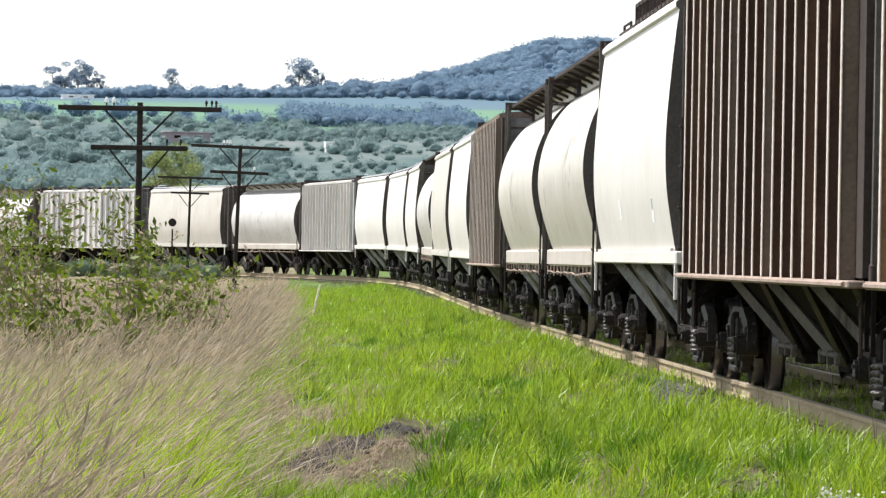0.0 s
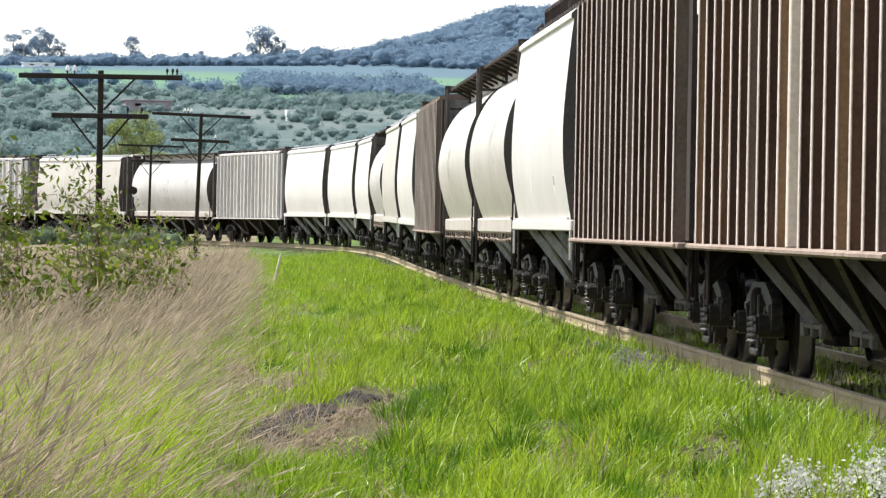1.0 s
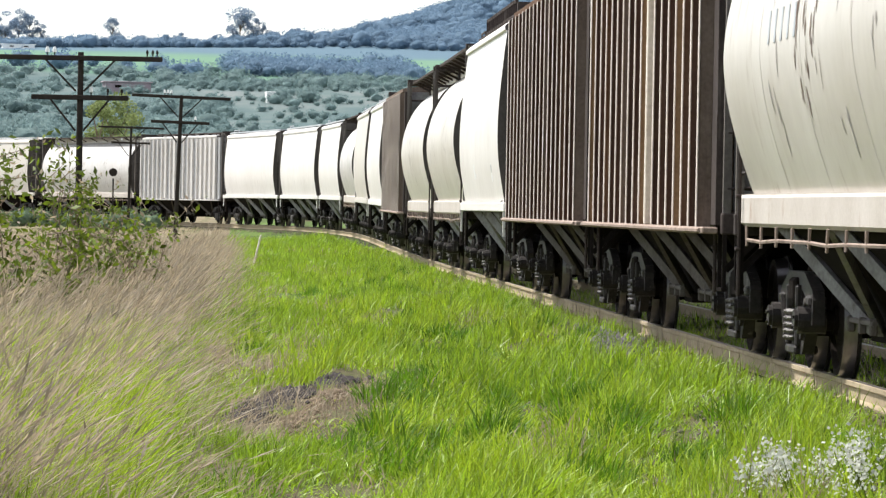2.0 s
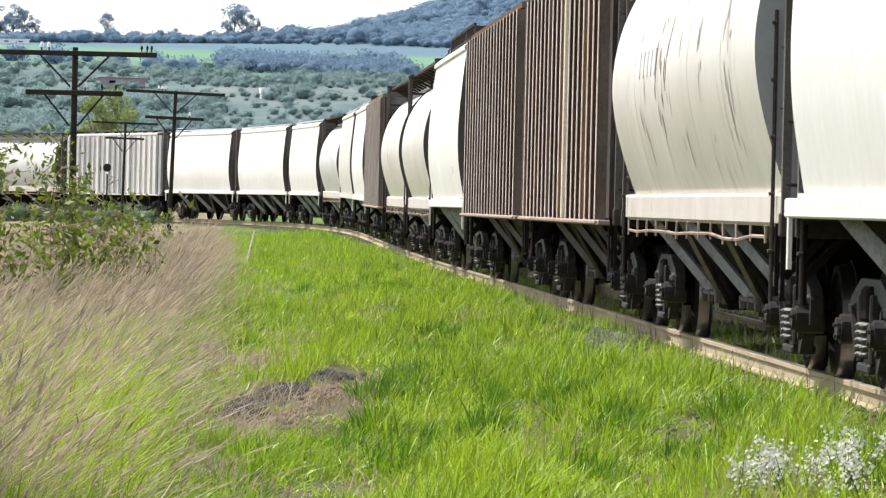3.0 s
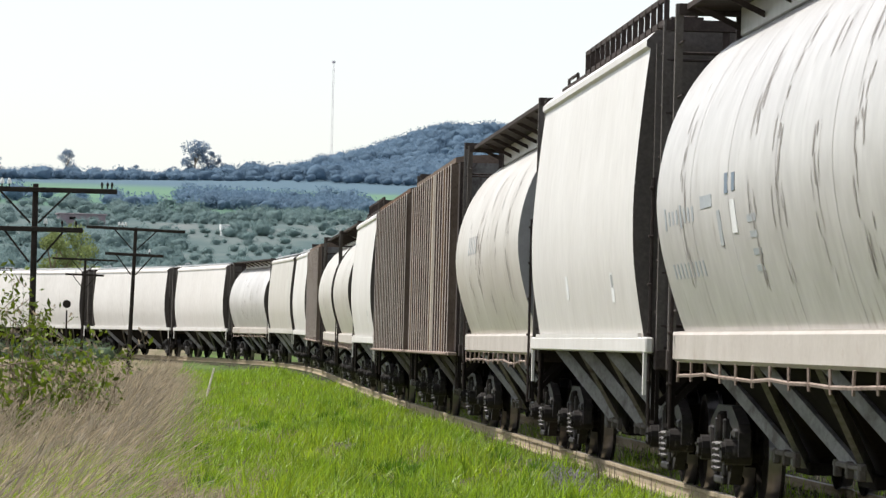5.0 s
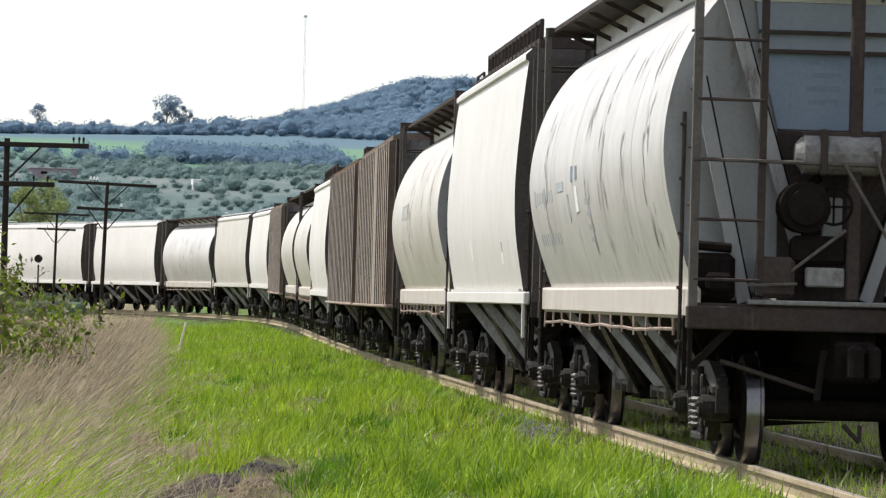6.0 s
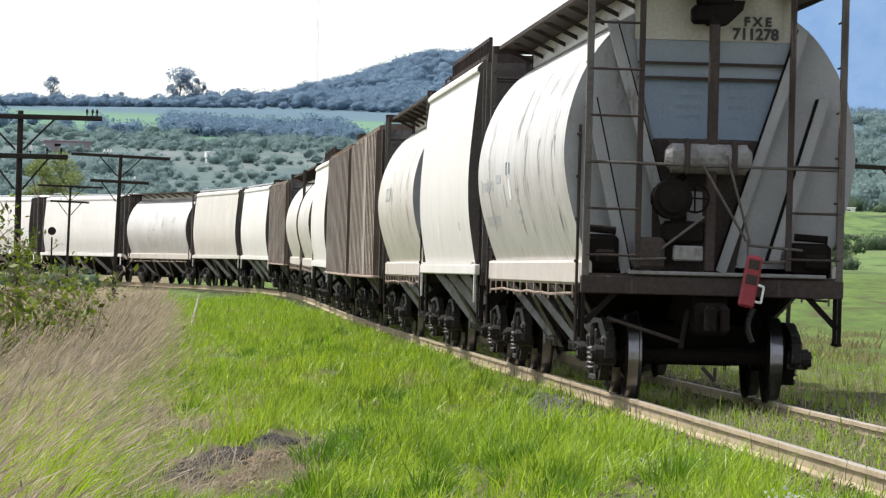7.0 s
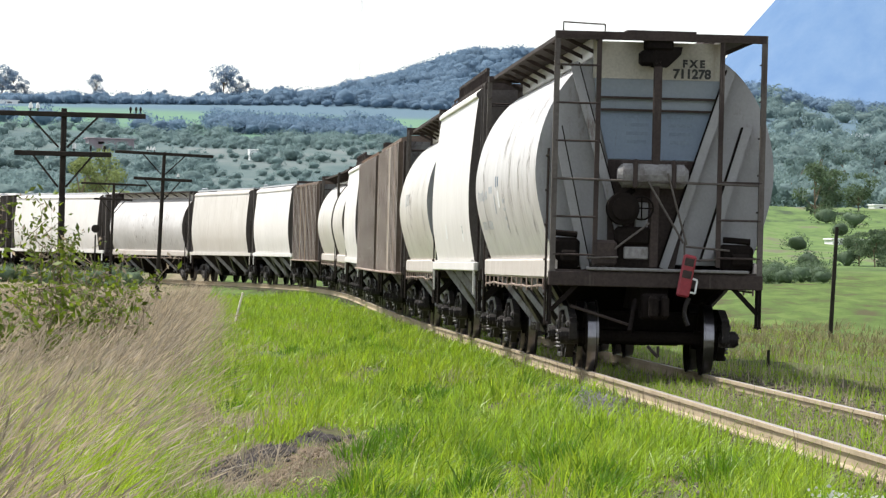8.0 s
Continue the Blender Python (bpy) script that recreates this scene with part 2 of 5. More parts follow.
def line_offset(x, y):
    """Sideways distance from the line (left negative) and place along it, for arrays."""
    i = np.arange(0, len(_s), 8)
    px, py, ph = _x[i], _y[i], _h[i]
    out, along = np.empty(x.shape), np.empty(x.shape)
    for k in range(0, x.size, 4000):
        xs, ys = x.flat[k:k + 4000], y.flat[k:k + 4000]
        d2 = (xs[:, None] - px) ** 2 + (ys[:, None] - py) ** 2
        j = d2.argmin(1)
        dx, dy = xs - px[j], ys - py[j]
        out.flat[k:k + 4000] = dx * np.cos(ph[j]) + dy * np.sin(ph[j])
        far = np.sqrt(d2[np.arange(len(j)), j])
        out.flat[k:k + 4000] = np.where(far > 12, np.sign(out.flat[k:k + 4000]) * far, out.flat[k:k + 4000])
        along.flat[k:k + 4000] = _s[i][j]
    return out, along


def wave(x, y, *terms):
    return sum(a * np.sin(x * fx + y * fy + ph) for a, fx, fy, ph in terms)


def lane_x(y):
    """Middle of the bare wheel rut."""
    return -1.74 + 0.083 * (y - 35)


def lane_at(x, y):
    return np.exp(-((x - lane_x(y)) / (0.31 + 0.05 * np.sin(y * 1.7))) ** 2) * smooth_step(27, 31, y) * (1 - smooth_step(43, 46.5, y))


_mr = random.Random(8)
MOUNDS = [(1.35, 42.0, 0.4, 2.2, 0.13), (0.1, 40.0, 0.3, 1.8, 0.11), (0.75, 52.0, 0.35, 2.5, 0.11), (-0.55, 33.5, 0.25, 1.2, 0.1), (1.2, 34.0, 0.3, 1.4, 0.09)]
for _k in range(16):
    _my = _mr.uniform(28, 100)
    MOUNDS.append((_mr.uniform(-0.03 * _my, 0.4), _my, _mr.uniform(0.25, 0.5), _mr.uniform(1.2, 3.0), _mr.uniform(0.05, 0.12)))


def mound_at(x, y):
    """Hummocks in the sward."""
    return sum(h * np.exp(-((x - cx) / rx) ** 2 - ((y - cy) / ry) ** 2) for cx, cy, rx, ry, h in MOUNDS)


def ground_z(x, y):
    """Height of the land."""
    x, y = np.asarray(x, float), np.asarray(y, float)
    off, along = line_offset(x, y)
    a = np.abs(off)
    rail = np.interp(along, _s, _z)
    near = rail - 0.2 - 0.24 * smooth_step(1.3, 3.6, a)
    near = near + wave(x, y, (0.05, 0.9, 0.35, 0), (0.05, 0.4, 0.7, 1), (0.035, 2.1, 0.9, 2), (0.03, 3.7, 1.6, 0.5)) * smooth_step(1.5, 3, a) * (y < 400)
    near = near + 0.06 * np.exp(-((x - 1.75) / 0.3) ** 2 - ((y - 54) / 2.5) ** 2)
    near = near - 0.15 * smooth_step(3, 14, off) * (off > 0)            # falls away behind the line
    near = near + 0.10 * smooth_step(4, 9, -off) * (off < 0)
    near = near + mound_at(x, y) + 0.07 * lane_at(x, y)
    near = near + 0.1 * smooth_step(0.1, 0.5, x - lane_x(y)) * (1 - smooth_step(0.5, 2.2, x - lane_x(y))) * smooth_step(26, 31, y) * (1 - smooth_step(44, 52, y))
    r = np.hypot(x, y)
    ang = x / np.maximum(y, 60.0)
    f = np.interp(r, [0, 330, 600, 900, 1200, 1500, 1800, 2100, 2600, 5000], [0, 0, 9, 19.5, 33.5, 49.0, 63.5, 64.5, 60, 40])
    left = np.clip(1 - smooth_step(0.035, 0.075, ang), 0.0, 1)
    g = np.interp(r, [0, 90, 160, 330, 480, 700, 1200, 1800, 2400, 5000], [0, 0.2, 0.5, 1.5, 3.0, 8.6, 22.6, 52.6, 88, 95])
    hills = f * left + g * (1 - left)
    hills = hills + wave(x, y, (1.0, .011, .008, 0), (0.7, .023, -.017, 1.3), (.35, .05, .04, 2)) * smooth_step(330, 900, r)
    hills = hills + 37 * np.exp(-((ang - 0.0107) / np.where(ang < 0.0107, 0.04, 0.03)) ** 2) * smooth_step(1750, 2250, r) * (1 - smooth_step(2400, 3000, r))
    hills = hills + 18 * np.exp(-((ang - 0.045) / 0.03) ** 2) * smooth_step(1750, 2250, r) * (1 - smooth_step(2400, 3000, r))
    hills = hills + wave(x, y, (1.2, .03, .01, 0), (0.8, .07, .02, 1)) * smooth_step(1800, 2200, r)
    peak = 430 * np.exp(-((x - 592) / 300) ** 2 - ((y - 4300) / 500) ** 2)
    return np.where(y > 0, near + hills + peak, near)


def grid_axis(fine_from, fine_to, step, to, grow=1.16):
    v = list(np.arange(fine_from, fine_to + step / 2, step))
    d = step
    while v[-1] < to:
        d *= grow
        v.append(v[-1] + d)
    d = step
    while v[0] > -to:
        d *= grow
        v.insert(0, v[0] - d)
    return np.array(v)


def land_material():
    m = bpy.data.materials.new("land_with_far_haze")
    m.use_nodes = True
    nt = m.node_tree
    b = nt.nodes["Principled BSDF"]
    co = nt.nodes.new("ShaderNodeTexCoord").outputs["Object"]
    sep = nt.nodes.new("ShaderNodeSeparateXYZ")
    nt.links.new(co, sep.inputs[0])
    patch = noise_tex(nt, co, 0.35, 5)
    fine = noise_tex(nt, co, 9.0, 4)
    soil = ramp(nt, patch, [(0.35, (0.05, 0.042, 0.026)), (0.65, (0.1, 0.082, 0.055))])
    soil = mix(nt, 0.4, soil, ramp(nt, fine, [(0.35, (0.035, 0.03, 0.018)), (0.65, (0.17, 0.14, 0.095))]))
    sward = ramp(nt, noise_tex(nt, co, 0.35, 6, (1.6, 0.3, 1), 0.7), [(0.36, (0.075, 0.07, 0.04)), (0.48, (0.075, 0.115, 0.035)), (0.62, (0.115, 0.16, 0.05))])
    # Far slopes and field: blue distance haze is put into their colours.
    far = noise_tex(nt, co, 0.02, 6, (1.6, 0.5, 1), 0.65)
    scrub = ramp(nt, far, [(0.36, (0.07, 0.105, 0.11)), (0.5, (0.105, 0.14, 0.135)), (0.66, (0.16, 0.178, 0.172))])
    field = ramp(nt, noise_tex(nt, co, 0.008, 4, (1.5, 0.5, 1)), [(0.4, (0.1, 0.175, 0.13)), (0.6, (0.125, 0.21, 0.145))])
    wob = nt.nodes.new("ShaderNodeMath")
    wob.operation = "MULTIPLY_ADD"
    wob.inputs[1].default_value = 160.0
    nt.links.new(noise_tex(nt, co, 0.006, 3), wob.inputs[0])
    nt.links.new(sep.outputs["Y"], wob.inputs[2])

    def step(lo, hi):
        n = nt.nodes.new("ShaderNodeMapRange")
        n.interpolation_type = "SMOOTHSTEP"
        n.inputs["From Min"].default_value, n.inputs["From Max"].default_value = lo, hi
        nt.links.new(wob.outputs[0] if lo > 300 else sep.outputs["Y"], n.inputs["Value"])
        return n.outputs[0]

    lean = nt.nodes.new("ShaderNodeMath")            # dry ground left of the sward
    lean.operation = "MULTIPLY_ADD"
    lean.inputs[1].default_value = 0.047
    nt.links.new(sep.outputs["Y"], lean.inputs[0])
    nt.links.new(sep.outputs["X"], lean.inputs[2])
    dry_side = nt.nodes.new("ShaderNodeMath")
    dry_side.operation = "LESS_THAN"
    dry_side.inputs[1].default_value = -0.8
    nt.links.new(lean.outputs[0], dry_side.inputs[0])
    thatch = ramp(nt, noise_tex(nt, co, 0.4, 6, (1.6, 0.3, 1), 0.7), [(0.38, (0.09, 0.1, 0.045)), (0.55, (0.2, 0.165, 0.11))])
    turf = ramp(nt, noise_tex(nt, co, 1.3, 5), [(0.42, (0, 0, 0)), (0.58, (1, 1, 1))])
    col = mix(nt, step(60, 95), mix(nt, turf, soil, mix(nt, 0.35, soil, sward)), mix(nt, dry_side.outputs[0], sward, thatch))
    side = nt.nodes.new("ShaderNodeMath")            # the valley behind the line
    side.operation = "MULTIPLY_ADD"
    side.inputs[1].default_value = -0.048
    nt.links.new(sep.outputs["Y"], side.inputs[0])
    nt.links.new(sep.outputs["X"], side.inputs[2])
    inside = nt.nodes.new("ShaderNodeMath")
    inside.operation = "GREATER_THAN"
    inside.inputs[1].default_value = 0.0
    nt.links.new(side.outputs[0], inside.inputs[0])
    plots = ramp(nt, noise_tex(nt, co, 0.07, 6, (1.6, 0.4, 1), 0.7), [(0.38, (0.055, 0.075, 0.045)), (0.47, (0.095, 0.145, 0.055)), (0.55, (0.125, 0.185, 0.065)), (0.64, (0.13, 0.125, 0.09))])
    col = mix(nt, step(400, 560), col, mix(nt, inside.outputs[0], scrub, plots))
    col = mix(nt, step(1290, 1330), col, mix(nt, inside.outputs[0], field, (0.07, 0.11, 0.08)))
    # Ridge, then mountain, turn bluer: haze painted into the base colour.
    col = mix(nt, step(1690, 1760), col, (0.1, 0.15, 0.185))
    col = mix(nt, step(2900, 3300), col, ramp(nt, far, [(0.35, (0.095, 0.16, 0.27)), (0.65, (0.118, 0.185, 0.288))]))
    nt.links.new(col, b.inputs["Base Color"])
    b.inputs["Roughness"].default_value = 0.95
    b.inputs["Specular IOR Level"].default_value = 0.02
    bp = nt.nodes.new("ShaderNodeBump")
    bp.inputs["Strength"].default_value, bp.inputs["Distance"].default_value = 0.5, 0.05
    nt.links.new(fine, bp.inputs["Height"])
    nt.links.new(bp.outputs[0], b.inputs["Normal"])
    return m


def make_ground():
    xs = grid_axis(-12, 12, 0.4, 4500, 1.09)
    ys = grid_axis(20, 70, 0.4, 4800, 1.05)
    gx, gy = np.meshgrid(xs, ys)
    gz = ground_z(gx, gy)
    ny, nx = gx.shape
    idx = np.arange(nx * ny).reshape(ny, nx)
    quads = np.stack([idx[:-1, :-1], idx[:-1, 1:], idx[1:, 1:], idx[1:, :-1]], -1).reshape(-1, 4)
    me = bpy.data.meshes.new("ground")
    quick_mesh(me, np.stack([gx, gy, gz], -1).reshape(-1, 3), quads)
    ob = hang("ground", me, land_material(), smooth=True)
    tagged(ob, "rolling farmland with grass, bare soil and green fields", "ground", kind="structure")


def quick_mesh(me, verts, polys):
    n, k = polys.shape
    me.vertices.add(len(verts))
    me.vertices.foreach_set("co", np.asarray(verts, np.float32).ravel())
    me.loops.add(n * k)
    me.loops.foreach_set("vertex_index", polys.astype(np.int32).ravel())
    me.polygons.add(n)
    me.polygons.foreach_set("loop_start", np.arange(0, n * k, k, dtype=np.int32))
    me.update(calc_edges=True)
    me.validate()


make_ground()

# ---- rails, sleepers, ballast ----
def sweep(section, s0, s1, step, side):
    pts, faces = [], []
    ss = np.arange(s0, s1 + step / 2, step)
    n = len(section)
    for s in ss:
        (x, y, z), h = on_line(s)
        for u, w in section:
            pts.append((x + (side + u) * math.cos(h), y + (side + u) * math.sin(h), z + w))
    for i in range(len(ss) - 1):
        for j in range(n):
            a, b = i * n + j, i * n + (j + 1) % n
            faces.append((a, b, b + n, a + n))
    return pts, faces


RAIL = [(-0.07, -0.175), (0.07, -0.175), (0.07, -0.155), (0.012, -0.135), (0.012, -0.05), (0.037, -0.04), (0.037, -0.004),
        (0.03, 0), (-0.03, 0), (-0.037, -0.004), (-0.037, -0.04), (-0.012, -0.05), (-0.012, -0.135), (-0.07, -0.155)]


def make_track():
    root = tagged(empty("railway_track"), "single railway track with tan weathered rails in grass", "railway track", kind="structure")
    for side in (-0.755, 0.755):
        pts, faces = sweep(RAIL, -75, 325, 1.5, side)
        ob = link("rail", pts, faces, M["rail_side"], root, "tan dusty rail with a worn steel head")
        ob.data.materials.append(M["rail_top"])
        for i, p in enumerate(ob.data.polygons):
            p.material_index = 1 if i % 14 in (7,) else 0
    bm = bmesh.new()
    box(bm, (0, 0, -0.27), (2.5, 0.22, 0.16), bevel=0.012)
    me = bpy.data.meshes.new("sleeper")
    bm.to_mesh(me)
    bm.free()
    for k in range(230):
        s = -66 + k * 0.6
        (x, y, z), h = on_line(s)
        ob = hang("sleeper", me, M["tie"], root)
        ob.matrix_basis = pose(x, y, z + random.uniform(-0.01, 0.005), 0, 0, math.degrees(h) + random.uniform(-1, 1))
    # stones of the bed
    rng = np.random.default_rng(3)
    n = 26000
    s = np.concatenate([rng.uniform(-45, 60, 16000), rng.uniform(60, 200, 10000)])
    u = rng.normal(0, 1.05, n)
    u = np.where(rng.random(n) < 0.25, -1.9 + rng.normal(0, 0.25, n), u)
    px, py, pz, ph = (np.interp(s, _s, q) for q in (_x, _y, _z, _h))
    x, y = px + u * np.cos(ph), py + u * np.sin(ph)
    z = ground_z(x, y) + 0.01
    stones("ballast", x, y, z, rng.uniform(0.012, 0.034, n), root, rng)
    # bare stony patch beside the line
    n = 1500
    x = rng.normal(1.72, 0.2, n)
    y = rng.normal(52, 3.2, n)
    ob = stones("gravel_patch", x, y, ground_z(x, y) + 0.02, rng.uniform(0.015, 0.05, n), None, rng)
    ob.data.materials[0] = M["gravel"]
    tagged(ob, "bare patch of grey gravel beside the rails", "gravel", kind="stuff")


def stones(name, x, y, z, r, parent, rng):
    n = len(x)
    base = np.array([(1, 0, 0), (0, 1, 0), (-1, 0, 0), (0, -1, 0), (0, 0, 0.8), (0, 0, -0.8)])
    v = base[None] * r[:, None, None] * rng.uniform(0.6, 1.4, (n, 6, 1))
    a = rng.uniform(0, 6.3, n)
    c, s = np.cos(a)[:, None], np.sin(a)[:, None]
    v = np.stack([v[..., 0] * c - v[..., 1] * s, v[..., 0] * s + v[..., 1] * c, v[..., 2]], -1)
    v += np.stack([x, y, z], -1)[:, None]
    f = np.array([(0, 1, 4), (1, 2, 4), (2, 3, 4), (3, 0, 4), (1, 0, 5), (2, 1, 5), (3, 2, 5), (0, 3, 5)])
    polys = (f[None] + 6 * np.arange(n)[:, None, None]).reshape(-1, 3)
    me = bpy.data.meshes.new(name)
    quick_mesh(me, v.reshape(-1, 3), polys)
    return tagged(hang(name, me, M["ballast"], parent), kind="stuff")


make_track()

# ---- hopper wagons ----
WHEEL_R = 0.457
TRUCK_BASE = 1.73
_cache = {}


def shared(key, build):
    """A mesh made once and shared by alike parts."""
    if key not in _cache:
        bm = bmesh.new()
        build(bm)
        bmesh.ops.recalc_face_normals(bm, faces=bm.faces[:])
        me = bpy.data.meshes.new(key)
        bm.to_mesh(me)
        bm.free()
        _cache[key] = me
    return _cache[key]


def lathe_x(bm, prof, n=28):
    """Turns a profile of (x, radius) round the x axis."""
    rings = []
    for x, r in prof:
        rings.append([bm.verts.new((x, r * math.cos(2 * math.pi * i / n), r * math.sin(2 * math.pi * i / n))) for i in range(n)])
    for a, b in zip(rings, rings[1:]):
        for i in range(n):
            bm.faces.new((a[i], a[(i + 1) % n], b[(i + 1) % n], b[i]))
    bm.faces.new(rings[0][::-1])
    bm.faces.new(rings[-1])


def build_wheel(bm):
    lathe_x(bm, [(-0.07, 0.10), (-0.07, 0.16), (-0.035, 0.2), (-0.03, 0.36), (-0.065, 0.39), (-0.065, WHEEL_R - 0.015), (0.045, WHEEL_R), (0.05, WHEEL_R + 0.025), (0.075, WHEEL_R + 0.02),
                 (0.075, 0.39), (0.02, 0.36), (0.015, 0.2), (0.06, 0.16), (0.06, 0.10)])
    for k in range(3):
        a = 2 * math.pi * k / 3
        rod(bm, (-0.034, 0.27 * math.cos(a), 0.27 * math.sin(a)), (-0.02, 0.27 * math.cos(a), 0.27 * math.sin(a)), 0.05, 8)


def build_frame(bm):
    """A truck's cast side frame, in the plane x = 0, arched over the axle ends, with three windows."""
    outer = [(-1.06, 0.62), (-1.0, 0.7), (-0.5, 0.84), (0.5, 0.84), (1.0, 0.7), (1.06, 0.62), (1.06, 0.42), (0.98, 0.42), (0.97, 0.56), (0.76, 0.56), (0.74, 0.42),
             (0.42, 0.17), (-0.42, 0.17), (-0.74, 0.42), (-0.76, 0.56), (-0.97, 0.56), (-0.98, 0.42), (-1.06, 0.42)]
    holes = [[(-0.24, 0.26), (0.24, 0.26), (0.24, 0.7), (-0.24, 0.7)], [(-0.64, 0.56), (-0.34, 0.34), (-0.34, 0.7), (-0.6, 0.64)], [(0.64, 0.56), (0.6, 0.64), (0.34, 0.7), (0.34, 0.34)]]
    es = []
    for loop in [outer] + holes:
        vs = [bm.verts.new((-0.05, y, z)) for y, z in loop]
        es += [bm.edges.new((a, b)) for a, b in zip(vs, vs[1:] + vs[:1])]
    r = bmesh.ops.triangle_fill(bm, edges=es, use_beauty=True)
    faces = [g for g in r["geom"] if isinstance(g, bmesh.types.BMFace)]
    r = bmesh.ops.extrude_face_region(bm, geom=faces)
    for v in [g for g in r["geom"] if isinstance(g, bmesh.types.BMVert)]:
        v.co.x += 0.1
    box(bm, (0, 0, 0.2), (0.2, 0.6, 0.07), bevel=0.015)
    for y in (-TRUCK_BASE / 2, TRUCK_BASE / 2):
        box(bm, (0, y, 0.61), (0.15, 0.26, 0.09), bevel=0.02)
        bar(bm, (-0.07, y * 0.62, 0.3), (-0.07, y * 0.9, 0.62), 0.05, 0.03)
    for y in (-0.3, 0.3):
        box(bm, (-0.03, y, 0.48), (0.13, 0.07, 0.5), bevel=0.015)


def build_spring(bm):
    r, turns, n = 0.06, 5, 50
    pts = [Vector((r * math.cos(2 * math.pi * turns * i / n), r * math.sin(2 * math.pi * turns * i / n), 0.27 + 0.26 * i / n)) for i in range(n + 1)]
    for a, b in zip(pts, pts[1:]):
        rod(bm, a, b, 0.017, 4)


def build_cap(bm):
    rod(bm, (-0.13, 0, 0), (0.1, 0, 0), 0.11, 12)
    rod(bm, (-0.16, 0, 0), (-0.13, 0, 0), 0.085, 12)
    for k in range(3):
        a = 2 * math.pi * k / 3 + 0.5
        rod(bm, (-0.175, 0.055 * math.cos(a), 0.055 * math.sin(a)), (-0.15, 0.055 * math.cos(a), 0.055 * math.sin(a)), 0.016, 6)


def make_truck(car, y):
    """A two-axle truck; returns it with its wheelsets."""
    t = empty("truck", pose(0, y, 0), car)
    for sx in (-1, 1):
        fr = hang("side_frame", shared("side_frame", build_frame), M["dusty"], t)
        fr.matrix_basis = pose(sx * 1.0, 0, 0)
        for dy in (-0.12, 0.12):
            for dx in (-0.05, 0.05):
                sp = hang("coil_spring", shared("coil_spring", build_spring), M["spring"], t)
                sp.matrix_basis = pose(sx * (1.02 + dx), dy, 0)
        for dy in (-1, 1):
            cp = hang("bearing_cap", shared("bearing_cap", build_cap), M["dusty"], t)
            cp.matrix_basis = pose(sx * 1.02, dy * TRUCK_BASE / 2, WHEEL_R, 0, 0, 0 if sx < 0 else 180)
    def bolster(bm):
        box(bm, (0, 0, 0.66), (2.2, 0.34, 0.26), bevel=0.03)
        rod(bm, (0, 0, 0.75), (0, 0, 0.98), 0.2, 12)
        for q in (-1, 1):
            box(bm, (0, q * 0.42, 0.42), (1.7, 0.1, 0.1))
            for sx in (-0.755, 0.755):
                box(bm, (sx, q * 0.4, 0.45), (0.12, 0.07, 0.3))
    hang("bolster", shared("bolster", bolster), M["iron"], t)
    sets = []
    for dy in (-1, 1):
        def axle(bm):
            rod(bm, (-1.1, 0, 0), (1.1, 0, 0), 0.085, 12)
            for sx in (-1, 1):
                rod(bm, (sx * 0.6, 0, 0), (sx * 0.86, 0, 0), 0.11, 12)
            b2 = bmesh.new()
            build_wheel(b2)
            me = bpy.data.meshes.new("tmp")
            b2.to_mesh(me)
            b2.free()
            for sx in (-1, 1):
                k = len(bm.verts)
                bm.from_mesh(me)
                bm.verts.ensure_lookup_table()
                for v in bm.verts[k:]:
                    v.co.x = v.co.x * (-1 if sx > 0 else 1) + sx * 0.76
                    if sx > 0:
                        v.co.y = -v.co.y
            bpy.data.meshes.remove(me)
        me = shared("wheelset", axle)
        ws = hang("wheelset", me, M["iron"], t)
        if len(me.materials) == 1:
            me.materials.append(M["tread"])
            for p in me.polygons:
                c, r = p.center, math.hypot(p.center.y, p.center.z)
                if r > WHEEL_R - 0.02 and abs(p.normal.x) < 0.5:
                    p.material_index = 1
        ws.matrix_basis = pose(0, dy * TRUCK_BASE / 2, WHEEL_R)
        sets.append((ws, dy))
    return t, sets


SECTIONS = {  # half profiles from the sill up: sideways, height
    "round": [(1.26, 1.42), (1.33, 1.6), (1.43, 1.9), (1.52, 2.25), (1.56, 2.6), (1.53, 2.95), (1.44, 3.3), (1.29, 3.62), (1.1, 3.88), (0.92, 4.04), (0.8, 4.1), (0.8, 4.16), (0.0, 4.2)],
    "flat": [(1.42, 1.42), (1.47, 1.7), (1.53, 2.1), (1.55, 2.5), (1.54, 2.9), (1.5, 3.4), (1.45, 3.9), (1.42, 4.12), (1.46, 4.14), (1.46, 4.2), (1.38, 4.28), (1.2, 4.33), (0.0, 4.4)],
    "ribbed": [(1.42, 1.2), (1.42, 4.2), (1.47, 4.21), (1.47, 4.29), (1.3, 4.33), (0.0, 4.4)],
}


def rounded(points, keep):
    """Adds points on a smooth curve through the first ones of a profile; the last keep stay as they are."""
    head = points[:len(points) - keep]
    out = []
    for i in range(len(head) - 1):
        p0, p1, p2, p3 = head[max(i - 1, 0)], head[i], head[i + 1], head[min(i + 2, len(head) - 1)]
        for t in (0.0, 0.33, 0.67):
            out.append(tuple(0.5 * (2 * b + (c - a) * t + (2 * a - 5 * b + 4 * c - d) * t * t + (3 * b - a - 3 * c + d) * t ** 3) for a, b, c, d in zip(p0, p1, p2, p3)))
    return out + [head[-1]] + points[len(points) - keep:]


SECTIONS["round"] = rounded(SECTIONS["round"], 3)
SECTIONS["flat"] = rounded(SECTIONS["flat"], 5)
SIDES = {k: [q for q in v if q[1] < 4.0] for k, v in SECTIONS.items()}
TOPS = {"round": 4.41, "flat": 4.66, "ribbed": 4.5}


